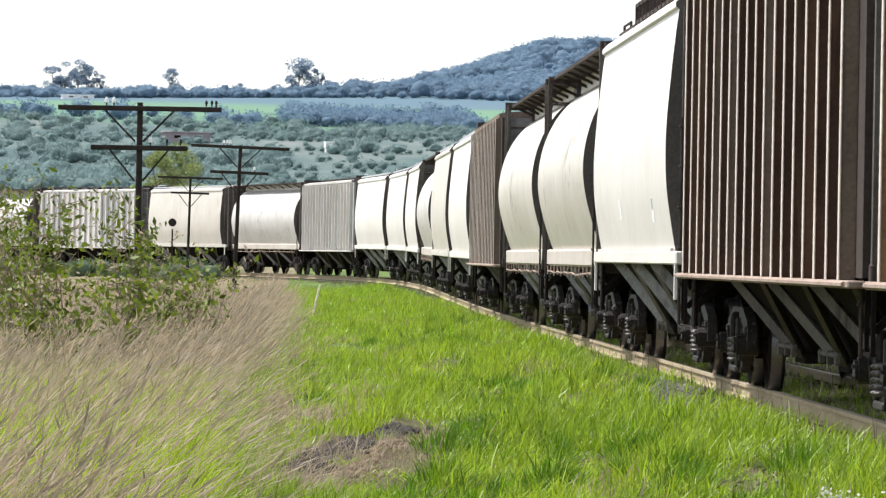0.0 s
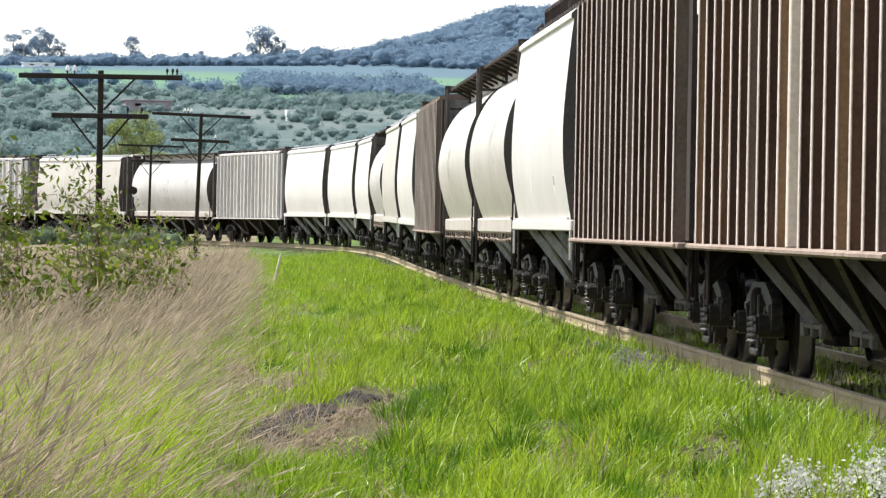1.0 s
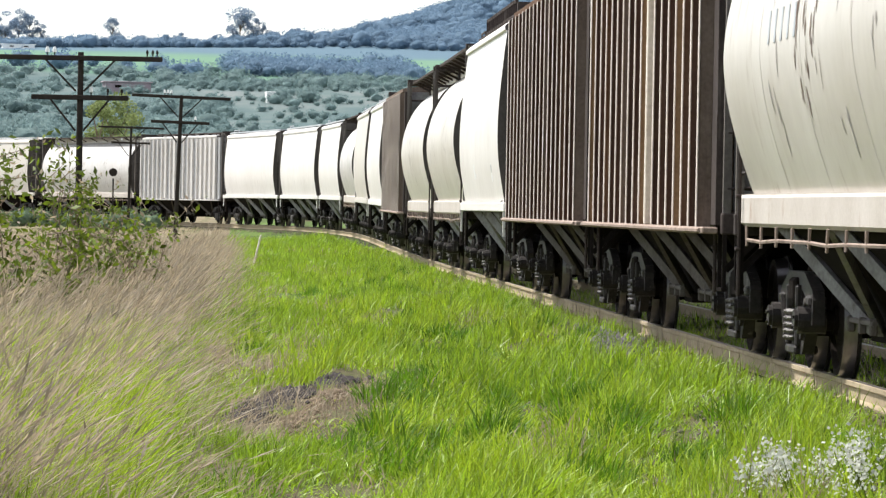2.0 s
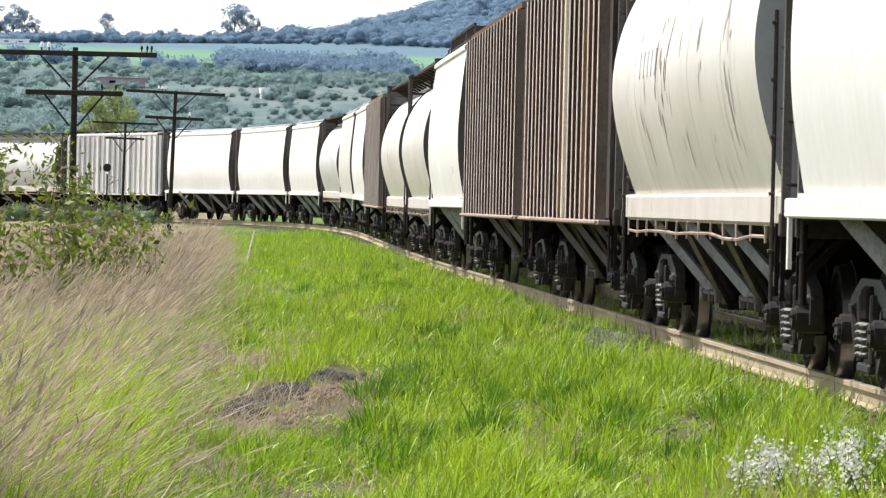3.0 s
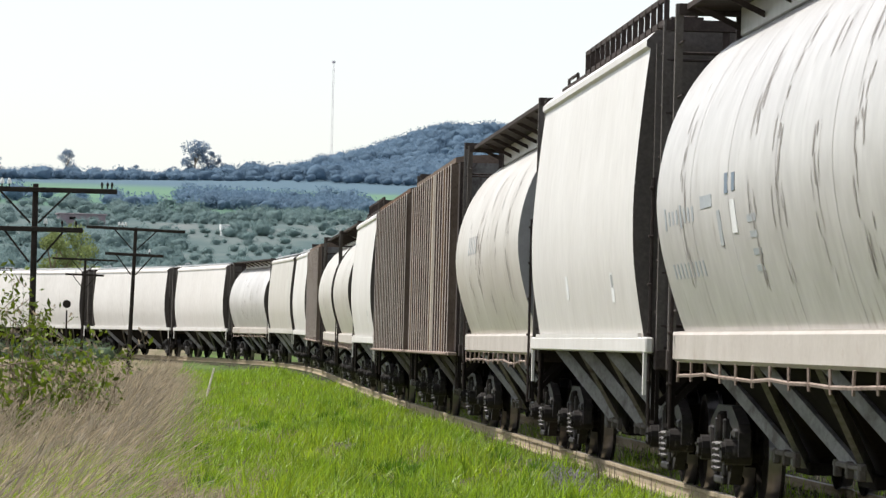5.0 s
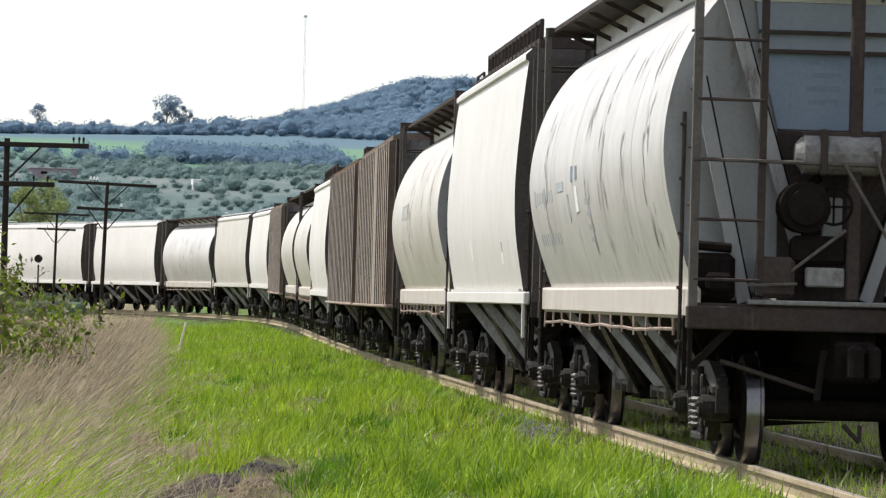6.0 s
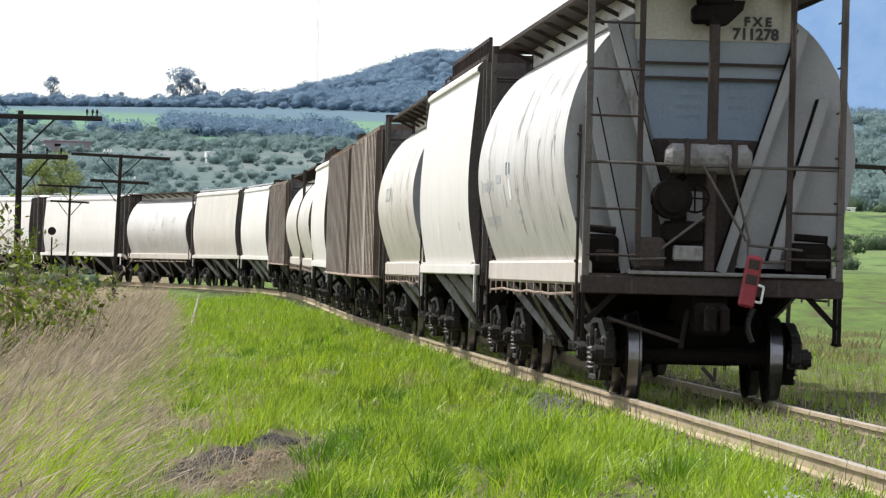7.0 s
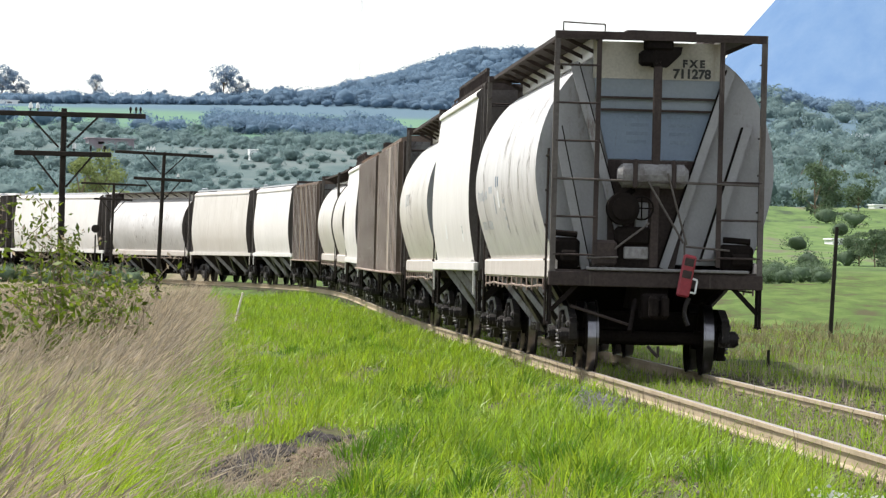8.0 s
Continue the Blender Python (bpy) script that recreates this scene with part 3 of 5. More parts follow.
def body_mesh(kind, half):
    sec = SECTIONS[kind]
    ring = [(-x, z) for x, z in sec] + [(x, z) for x, z in sec[-2::-1]]
    n = len(ring)
    verts = [(x, y, z) for y in (-half, half) for x, z in ring]
    faces = [(i, i + 1, n + i + 1, n + i) for i in range(n - 1)]
    faces += [tuple(range(n)), tuple(range(2 * n - 1, n - 1, -1))]
    return verts, faces


def letters(parent, name, text, size, m, material):
    cu = bpy.data.curves.new(name, "FONT")
    cu.body, cu.size, cu.extrude, cu.offset, cu.align_x = text, size, 0.003, 0.007, "CENTER"
    ob = new("tmp_text", cu)
    me = bpy.data.meshes.new_from_object(ob.evaluated_get(bpy.context.evaluated_depsgraph_get()))
    bpy.data.objects.remove(ob)
    t = hang(name, me, material, parent)
    t.matrix_basis = m
    return t


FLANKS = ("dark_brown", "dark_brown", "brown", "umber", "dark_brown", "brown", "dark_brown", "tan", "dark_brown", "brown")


def make_hopper(kind, length, paint, label, end_paint="end_dark", seed=0, last=False, near=True):
    rng = random.Random(seed)
    car = tagged(empty("hopper_wagon"), label, "railway wagon", "wagons of the freight train")
    half = length / 2 - 0.45            # end posts
    hb = half - {"round": 0.55, "flat": 0.8, "ribbed": 0.75}[kind]
    verts, faces = body_mesh(kind, hb)
    bd = link("body", verts, faces, M[paint], car, smooth=False)
    n = len(faces)
    bd.data.materials.append(M[end_paint])
    for p in bd.data.polygons:
        p.use_smooth = p.index < n - 2
        if p.index >= n - 2:
            p.material_index = 1
    bd.data.set_sharp_from_angle(angle=radians(35))
    top = TOPS[kind]
    # side sills
    for sx in (-1, 1):
        bm = bmesh.new()
        if kind == "round":
            box(bm, (sx * 1.32, 0, 1.33), (0.09, 2 * half - 0.1, 0.27), bevel=0.03)
            box(bm, (sx * 1.29, 0, 1.455), (0.1, 2 * hb, 0.03))
            rail = bmesh.new()
            k = 13
            hooks = [(i / (k - 1) - 0.5) * 1.72 * half for i in range(k)]
            sag = [1.09 + rng.uniform(-0.025, 0.02) for y in hooks]
            for i, y in enumerate(hooks):
                rod(rail, (sx * 1.385, y, sag[i] - 0.05), (sx * 1.385, y + rng.uniform(-0.05, 0.05), 1.2), 0.013, 5)
                if i:
                    rod(rail, (sx * 1.38, hooks[i - 1], sag[i - 1]), (sx * 1.38, y, sag[i]), 0.016, 5)
            part("tie_down_rail", rail, M["flank_pale"], car, "thin bent rail hung on hooks")
        elif kind == "flat":
            box(bm, (sx * 1.44, 0, 1.34), (0.08, 2 * half - 0.1, 0.15), bevel=0.015)
            bar(bm, (sx * 1.46, -hb, 1.42), (sx * 1.46, hb, 1.42), 0.06, 0.03)
            for y in (-half + 0.25, half - 0.25):
                box(bm, (sx * 1.46, y, 1.08), (0.03, 0.1, 0.4))
        else:
            box(bm, (sx * 1.49, 0, 1.15), (0.14, 2 * half - 0.1, 0.06), bevel=0.012)
            rod(bm, (sx * 1.57, -half + 0.2, 1.15), (sx * 1.57, half - 0.2, 1.15), 0.022)
        part("side_sill", bm, M[("sill" if kind == "round" else paint) if kind != "ribbed" else "flank_pale" if paint != "grey" else "grey"], car)
    if kind == "ribbed":
        posts = 17
        def rib(bm):
            box(bm, (0.006, 0, 2.68), (0.118, 0.05, 3.0))
            box(bm, (-0.059, 0, 2.68), (0.012, 0.085, 3.0), bevel=0.003)      # lip of the rolled post
        def wide_rib(bm):
            box(bm, (0, 0, 2.68), (0.135, 0.12, 3.0), bevel=0.01)
        gap = 2 * hb / posts
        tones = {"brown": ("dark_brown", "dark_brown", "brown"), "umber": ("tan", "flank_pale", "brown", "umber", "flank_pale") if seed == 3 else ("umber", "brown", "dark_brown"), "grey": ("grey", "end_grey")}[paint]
        for sx in (-1, 1):
            for i in range(posts + 1):
                y = i * gap - hb
                wide = seed == 3 and i == 7
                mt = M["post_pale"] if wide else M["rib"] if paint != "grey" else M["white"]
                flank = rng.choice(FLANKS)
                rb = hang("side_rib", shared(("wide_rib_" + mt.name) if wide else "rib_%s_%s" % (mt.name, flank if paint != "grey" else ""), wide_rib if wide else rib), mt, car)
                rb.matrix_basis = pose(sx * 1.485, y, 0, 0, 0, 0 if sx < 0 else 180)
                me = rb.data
                if len(me.materials) == 1 and paint != "grey" and not wide:      # weathered flanks; sunlit paleness put into the outer lip's colour
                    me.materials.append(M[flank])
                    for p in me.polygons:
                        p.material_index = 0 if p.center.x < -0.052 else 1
                if i < posts:
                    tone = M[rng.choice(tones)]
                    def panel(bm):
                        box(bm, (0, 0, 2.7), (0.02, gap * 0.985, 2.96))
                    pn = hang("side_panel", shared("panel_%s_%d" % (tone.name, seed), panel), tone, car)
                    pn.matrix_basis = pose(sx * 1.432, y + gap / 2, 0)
        if seed in (3, 8):
            bm = bmesh.new()
            box(bm, (-1.5, hb + 0.32, 3.75), (0.04, 0.34, 0.8))
            part("white_plate", bm, M["white"], car, "white painted plate")
    if kind == "round":
        ring = SECTIONS["round"][:-3]
        for q in (-0.62, -0.2, 0.22, 0.6):
            for sx in (-1, 1):
                pts, fcs = [], []
                for x, z in ring:
                    pts += [(sx * (x + 0.002), -0.014, z), (sx * (x + 0.004), 0.0, z), (sx * (x + 0.002), 0.014, z)]
                for i in range(len(ring) - 1):
                    fcs += [(3 * i, 3 * i + 1, 3 * i + 4, 3 * i + 3), (3 * i + 1, 3 * i + 2, 3 * i + 5, 3 * i + 4)]
                ws = link("weld_seam", pts, fcs, M[paint], car)
                ws.matrix_basis = pose(0, q * hb, 0)
    # roof: running board on brackets, hatch covers, hand rail
    bm = bmesh.new()
    if kind == "round":
        box(bm, (-0.98, 0, top - 0.03), (0.62, 2 * half, 0.05))
        box(bm, (0.98, 0, top - 0.03), (0.62, 2 * half, 0.05))
        k = 9
        for i in range(k):
            y = (i / (k - 1) - 0.5) * 2 * hb
            for sx in (-1, 1):
                bar(bm, (sx * 0.75, y, 4.13), (sx * 1.25, y, top - 0.05), 0.05, 0.03)
    elif kind == "flat":
        k, y0, y1 = (15, -hb, hb * 0.35) if seed in (1, 5) else (0, -hb, hb)
        for sx in (-1, 1):
            box(bm, (sx * 1.08, 0, 4.4), (0.3, 2 * hb, 0.05))
            box(bm, (sx * 1.28, (y0 + y1) / 2, 4.38), (0.03, y1 - y0, 0.05))
            if k:
                box(bm, (sx * 1.28, (y0 + y1) / 2, 4.6), (0.035, y1 - y0, 0.05))
                box(bm, (sx * 1.0, (y0 + y1) / 2, 4.47), (0.03, y1 - y0, 0.12))
            for i in range(k):
                box(bm, (sx * 1.28, y0 + (y1 - y0) * i / (k - 1), 4.48), (0.05, 0.035, 0.28))
            rod(bm, (sx * 1.2, hb * 0.7, 4.3), (sx * 1.2, hb * 0.7, 4.5), 0.02)
            rod(bm, (sx * 1.2, hb * 0.9, 4.3), (sx * 1.2, hb * 0.9, 4.5), 0.02)
            rod(bm, (sx * 1.2, hb * 0.7, 4.5), (sx * 1.2, hb * 0.9, 4.5), 0.02)
    else:
        box(bm, (0, 0, top - 0.03), (1.1, 2 * half, 0.05))
        for i in range(10):
            box(bm, (0, (i / 9 - 0.5) * 2 * hb, top - 0.09), (1.2, 0.06, 0.08))
    if kind == "round":
        for sx in (-1, 1):
            coaming = bmesh.new()
            box(coaming, (sx * 0.83, 0, 4.23), (0.04, 2 * hb - 0.02, 0.26), bevel=0.008)
            part("roof_coaming", coaming, M[paint], car)
    part("running_board", bm, M["rust" if kind != "flat" or seed in (1, 5) else "ghost"], car, "roof walkway")
    k = 8
    def hatch(bm):
        box(bm, (0, 0, 0), (0.75, 2 * hb / k * 0.84, 0.1), bevel=0.02)
    for i in range(k):
        hc = hang("hatch_cover", shared("hatch_cover_%d" % seed, hatch), M[paint], car)
        hc.matrix_basis = pose(0, ((i + 0.5) / k - 0.5) * 2 * hb, 4.23 if kind == "round" else 4.42)
    # hopper bays below the frame, near-black to hold the shade there
    bays = 3
    for i in range(bays):
        y = (i - 1) * (2 * hb / bays * 0.78)
        w = 2 * hb / bays * 0.46
        bm = bmesh.new()
        zt, zb = 1.36, 0.42
        top_ring = [(-1.3, -w, zt), (1.3, -w, zt), (1.3, w, zt), (-1.3, w, zt)]
        low_ring = [(-0.55, -0.35, zb), (0.55, -0.35, zb), (0.55, 0.35, zb), (-0.55, 0.35, zb)]
        vs = [bm.verts.new(v) for v in top_ring + low_ring]
        for a in range(4):
            bm.faces.new((vs[a], vs[(a + 1) % 4], vs[4 + (a + 1) % 4], vs[4 + a]))
        bm.faces.new(vs[4:])
        bm.faces.new(vs[:4])
        box(bm, (0, 0, zb - 0.05), (1.3, 0.85, 0.1), bevel=0.01)
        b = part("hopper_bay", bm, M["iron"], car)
        b.matrix_basis = pose(0, y, 0)
        for sx in (-1, 1):
            for q in (-0.5, 0.5):
                bm = bmesh.new()
                bar(bm, (sx * 1.33, q * w * 1.7, zt), (sx * 0.66, q * 0.5, zb), 0.17 if kind == "flat" else 0.11, 0.05)
                part("bay_brace", bm, M["worn_grey" if kind != "ribbed" else "post_grey"], b)
            bm = bmesh.new()
            rod(bm, (sx * 0.78, -0.7, zb + 0.06), (sx * 0.78, 0.75, zb + 0.06), 0.025, 6)
            for q in (-0.62, 0.0, 0.62):
                box(bm, (sx * 0.78, q, zb + 0.03), (0.06, 0.07, 0.13), bevel=0.01)
            part("gate_shaft", bm, M["post_grey"], b, "grey shaft of the discharge gate")
    bm = bmesh.new()
    box(bm, (0, 0, 0.98), (0.36, 2 * half - 0.3, 0.3))
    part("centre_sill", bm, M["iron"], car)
    # ends
    for e in (-1, 1):
        make_end(car, kind, e, half, hb, top, paint, last and e < 0)
    sec = SIDES[kind]
    def mark(name, y, z, w, h, m):
        side_z, side_x = [q[1] for q in sec], [q[0] for q in sec]
        x = -float(np.interp(z, side_z, side_x))
        tilt = math.degrees(math.atan2(float(np.interp(z + h / 2, side_z, side_x) - np.interp(z - h / 2, side_z, side_x)), h))
        bm = bmesh.new()
        box(bm, (0, 0, 0), (0.003, w, h))
        ob = part(name, bm, M[m], car)
        ob.matrix_basis = pose(x - 0.002, y, z, 0, -tilt, 0)
    if seed == 0:
        for k in range(8):                    # faded name and number, each letter a bar
            mark("side_stencil", 6.1 - k * 0.3, 2.43, 0.12, 0.19 if k in (0, 4) else 0.12, "ghost")
        for k in range(9):
            mark("side_stencil", 6.05 - k * 0.28, 1.98, 0.1, 0.13, "ghost")
        for y, z, w, h, m in ((3.0, 2.5, 0.8, 0.1, "ghost"), (2.2, 2.27, 0.2, 0.28, "ghost"), (1.6, 2.6, 0.22, 0.16, "faint"), (1.15, 2.6, 0.2, 0.14, "faint"), (1.25, 2.34, 0.3, 0.26, "wallw"),
                              (0.2, 2.3, 0.5, 0.06, "ghost"), (0.2, 2.18, 0.4, 0.05, "ghost"), (0.2, 2.05, 0.45, 0.05, "ghost"), (0.25, 1.93, 0.4, 0.05, "ghost")):
            mark("side_stencil", y, z, w, h, m)
    if seed in (1, 5):
        mark("data_plate", half * 0.2, 1.95, 0.3, 0.26, "wallw")
        mark("data_plate", -half * 0.55, 1.9, 0.3, 0.3, "wallw")
        mark("data_plate", -half * 0.55 - 0.02, 1.9, 0.2, 0.26, "end_grey")
    def scrapes(name, n, y0, spread, z0, z1, m, s):
        """Narrow vertical runs of rust that follow the bowed side."""
        rs = random.Random(s)
        pts, fcs = [], []
        side_z, side_x = [q[1] for q in sec], [q[0] for q in sec]
        bands = [(y0 + rs.uniform(-1, 1) * spread * 1.6, rs.uniform(0.08, 0.22)) for _ in range(5)]
        for k in range(n):
            mid_y, wide = rs.choice(bands)
            y, w = mid_y + rs.gauss(0, wide), rs.uniform(0.01, 0.045)
            a = rs.uniform(z0, z1 - 0.2)
            b = min(z1, a + rs.uniform(0.08, 0.32))
            for j in range(6):
                z = a + (b - a) * j / 5
                x = -float(np.interp(z, side_z, side_x)) - 0.004
                v = w * math.sin(0.35 + 2.5 * j / 5) * rs.uniform(0.6, 1.1)
                y += rs.gauss(0, 0.012)
                pts += [(x, y - v, z), (x, y + v, z)]
                if j < 5:
                    i = len(pts) - 2
                    fcs.append((i, i + 2, i + 3, i + 1))
        tagged(link(name, pts, fcs, M[m], car), kind="stuff")
    if kind == "round" and near:
        scrapes("rust_run", 110 if seed == 0 else 60, -half * 0.05, half * 0.45, 1.7, 3.7, "run", 30 + seed)
    if seed == 2:
        scrapes("rust_scrape", 26, half * 0.2, 0.55, 2.0, 3.3, "umber", 7)
        for k in range(5):
            mark("side_stencil", 3.4 - k * 0.4, 2.75, 0.1, 0.26, "ghost")
    trucks = []
    for e in (-1, 1):
        trucks.append((make_truck(car, e * (half - 1.75)), e * (half - 1.75)))
    return car, trucks


def make_end(car, kind, e, half, hb, top, paint, detailed):
    """Posts, ladders, braces, end sill and coupler on one end; e = -1 is the rear."""
    Y = e * half
    if kind == "flat":
        top = 4.34
    frame_paint = "post_grey"
    bm = bmesh.new()
    box(bm, (0, Y - e * 0.08, 1.21), (2.78, 0.14, 0.19), bevel=0.012)
    box(bm, (0, Y - e * 0.3, 1.315), (2.7, 0.5, 0.03))
    part("end_sill", bm, M["rust"], car, "rusty end sill")
    ph = 1.345
    for sx in (-1, 1):
        bm = bmesh.new()
        box(bm, (sx * ph, Y - e * 0.06, (1.3 + top) / 2), (0.07, 0.08, top - 1.3))
        part("corner_post", bm, M[frame_paint], car)
        bm = bmesh.new()
        inner = sx * 0.8
        box(bm, (inner, Y - e * 0.06, (1.4 + top) / 2), (0.06, 0.06, top - 1.4))
        for z in np.arange(1.52, 2.7 if detailed and sx > 0 else top - 0.2, 0.49):
            rod(bm, (sx * ph, Y - e * 0.03, z), (inner, Y - e * 0.03, z), 0.014)
        for z in np.arange(1.65, top - 0.2, 0.48):
            rod(bm, (sx * ph, Y - e * 0.05, z), (sx * ph, Y - e * 0.5, z), 0.012)
        rod(bm, (sx * (ph + 0.05), Y - e * 0.5, 0.6), (sx * (ph + 0.05), Y - e * 0.5, 2.9), 0.018)
        for z in np.arange(1.0, 2.9, 0.45):
            box(bm, (sx * (ph + 0.06), Y - e * 0.5, z), (0.045, 0.06, 0.03), bevel=0.006)
        part("ladder", bm, M["rust"], car, "end ladder with thin rungs")
        bm = bmesh.new()
        for q in (0.04, 0.42):
            box(bm, (sx * 1.36, Y - e * q, 0.92), (0.035, 0.035, 0.6))
        box(bm, (sx * 1.36, Y - e * 0.23, 0.63), (0.05, 0.42, 0.03))
        bar(bm, (sx * 0.95, Y - e * 0.1, 1.2), (sx * 1.34, Y - e * 0.1, 0.8), 0.06, 0.03)
        part("sill_step", bm, M["iron"], car)
    bm = bmesh.new()
    box(bm, (0, Y - e * 0.08, top - 0.05), (2.72, 0.14, 0.1))
    box(bm, (0, Y - e * 0.35, top), (0.9, 0.6, 0.06))
    part("top_rail", bm, M["rust"], car)
    def sheet(c, s, paint_name):
        bm = bmesh.new()
        box(bm, c, s)
        part("end_sheet", bm, M[paint_name], car)
    if kind == "flat":
        for sx in (-1, 1):
            sheet((sx * 1.17, e * (hb + 0.24), 2.7), (0.44, 0.05, 2.9), "end_dark")
        sheet((0, e * (hb + 0.1), 2.75), (1.8, 0.05, 2.7), "end_dark")
    if kind == "ribbed":
        sheet((0, e * (hb + 0.3), 2.7), (2.5, 0.06, 3.0), "worn_grey")
        for sx in (-1, 1):
            sheet((sx * 1.36, e * (hb + 0.36), 2.7), (0.14, 0.4, 3.0), "rust" if paint != "grey" else "end_grey")
    # coupler and draught gear
    def coupler(bm):
        box(bm, (0, -0.3, 0.87), (0.34, 0.6, 0.34), bevel=0.03)
        box(bm, (0, 0.12, 0.87), (0.16, 0.4, 0.2), bevel=0.02)
        box(bm, (0.06, 0.36, 0.87), (0.12, 0.2, 0.28), bevel=0.03)
        box(bm, (-0.09, 0.33, 0.87), (0.1, 0.22, 0.28), bevel=0.03)
        rod(bm, (0.25, -0.1, 0.95), (0.35, 0.25, 0.55), 0.03)
    c = hang("coupler", shared("coupler", coupler), M["iron"], car)
    c.matrix_basis = pose(0, Y, 0, 0, 0, 0 if e > 0 else 180)
    if detailed:
        make_last_end(car, Y, hb)


def make_last_end(car, Y, hb):
    yb = -hb - 0.03

    def slab(name, corners, thick, m, label=""):
        """A plate with the given corners (sideways, height), its face at depth y."""
        bm = bmesh.new()
        f = bm.faces.new([bm.verts.new(v) for v in corners])
        r = bmesh.ops.extrude_face_region(bm, geom=[f])
        for v in [g for g in r["geom"] if isinstance(g, bmesh.types.BMVert)]:
            v.co.y += thick
        return part(name, bm, M[m], car, label)

    def boxed(name, c, size, m, label="", bevel=0.015):
        bm = bmesh.new()
        box(bm, c, size, bevel=bevel)
        return part(name, bm, M[m], car, label)

    slab("end_board", [(-0.84, yb - 0.01, 4.31), (0.84, yb - 0.01, 4.31), (0.84, yb - 0.01, 3.83), (-0.84, yb - 0.01, 3.83)], 0.02, "board", "cream board with the wagon number")
    slab("slope_panel", [(-0.82, yb - 0.012, 3.825), (0.82, yb - 0.012, 3.825), (0.78, yb - 0.012, 3.44), (-0.78, yb - 0.012, 3.44)], 0.02, "end_blue", "grey-blue upper end panel")
    slab("slope_panel", [(-0.78, yb - 0.014, 3.42), (0.78, yb - 0.014, 3.42), (0.55, yb - 0.014, 2.78), (-0.62, yb - 0.014, 2.78)], 0.02, "blue", "faded blue sloping end panel")
    slab("lower_bulkhead", [(-0.62, yb - 0.012, 2.77), (0.55, yb - 0.012, 2.77), (0.28, yb - 0.05, 1.34), (-0.6, yb - 0.05, 1.34)], 0.02, "rust", "sooty brown lower bulkhead")
    # braces: a pale channel with a dark strip behind its edge for the shadow line
    for x0, z0, x1, z1, off in ((-1.1, 4.02, -0.42, 1.72, 0.1), (0.96, 3.97, 0.13, 1.37, 0.1), (-1.31, 3.19, -0.89, 1.34, 0.2), (1.18, 3.23, 0.68, 1.5, 0.2)):
        bm = bmesh.new()
        bar(bm, (x0, yb - off, z0), (x1, yb - off, z1), 0.11, 0.05)
        br = part("brace", bm, M["end_grey"], car, "pale diagonal end brace")
        bm = bmesh.new()
        sx = -1 if x0 < 0 else 1
        bar(bm, (x0 - sx * 0.065, yb - off * 0.6, z0), (x1 - sx * 0.065, yb - off * 0.6, z1), 0.02, off * 0.8)
        part("web", bm, M["iron"], br)
    bm = bmesh.new()
    for z in (3.58, 3.42):
        box(bm, (0, yb - 0.05, z), (1.6, 0.04, 0.03))
    part("cross_bar", bm, M["rust"], car)
    bm = bmesh.new()
    rod(bm, (-1.36, Y + 0.02, 2.5), (1.3, Y + 0.02, 2.47), 0.016)
    part("grab_rail", bm, M["post_grey"], car)
    boxed("centre_post", (-0.03, Y + 0.12, 2.72), (0.11, 0.08, 2.7), "rust", "rusty brown upright of the hand brake")
    bm = bmesh.new()
    box(bm, (-0.02, Y + 0.25, 4.31), (0.36, 0.4, 0.24), bevel=0.03)
    box(bm, (-0.17, Y + 0.22, 4.09), (0.2, 0.3, 0.2), bevel=0.04)
    vs = [bm.verts.new((x, y, z)) for y in (Y + 0.08, Y + 0.4) for x, z in ((-0.1, 4.24), (0.28, 4.24), (0.26, 4.14), (0.1, 3.98), (-0.1, 3.98))]
    for k in range(5):
        bm.faces.new((vs[k], vs[(k + 1) % 5], vs[5 + (k + 1) % 5], vs[5 + k]))
    bm.faces.new(vs[:5])
    bm.faces.new(vs[5:])
    part("roof_hatch_lock", bm, M["iron"], car)
    bm = bmesh.new()
    for a, b in (((-1.28, Y, 4.41), (-1.28, Y, 4.52)), ((-1.28, Y, 4.52), (-0.74, Y, 4.5)), ((-0.74, Y, 4.5), (-0.74, Y, 4.4))):
        rod(bm, a, b, 0.01)
    part("roof_grab_iron", bm, M["post_grey"], car)
    # air brake gear
    bm = bmesh.new()
    rod(bm, (-0.46, yb - 0.35, 2.57), (0.34, yb - 0.35, 2.57), 0.17, 16)
    for x in (-0.46, 0.34):
        rod(bm, (x, yb - 0.35, 2.57), (x + (0.06 if x > 0 else -0.06), yb - 0.35, 2.57), 0.15, 16, 0.08)
    res = part("air_reservoir", bm, M["worn_grey"], car, "pale air reservoir, rusty on top")
    bm = bmesh.new()
    for x in (-0.3, 0.2):
        box(bm, (x, yb - 0.36, 2.58), (0.06, 0.37, 0.38), bevel=0.02)
    box(bm, (-0.05, yb - 0.3, 2.73), (0.84, 0.26, 0.05), bevel=0.01)
    part("strap", bm, M["rust"], res)
    bm = bmesh.new()
    rod(bm, (-0.44, yb - 0.2, 2.13), (-0.44, yb - 0.5, 2.13), 0.21, 18)
    rod(bm, (-0.44, yb - 0.5, 2.13), (-0.44, yb - 0.56, 2.13), 0.15, 14)
    rod(bm, (-0.44, yb - 0.2, 2.28), (-0.3, yb - 0.3, 2.38), 0.04)
    part("brake_cylinder", bm, M["iron"], car)
    bm = bmesh.new()
    ring = [Vector((-0.2 + 0.15 * math.cos(k * 0.3927), Y + 0.08, 2.14 + 0.15 * math.sin(k * 0.3927))) for k in range(16)]
    for a, b in zip(ring, ring[1:] + ring[:1]):
        rod(bm, a, b, 0.013, 5)
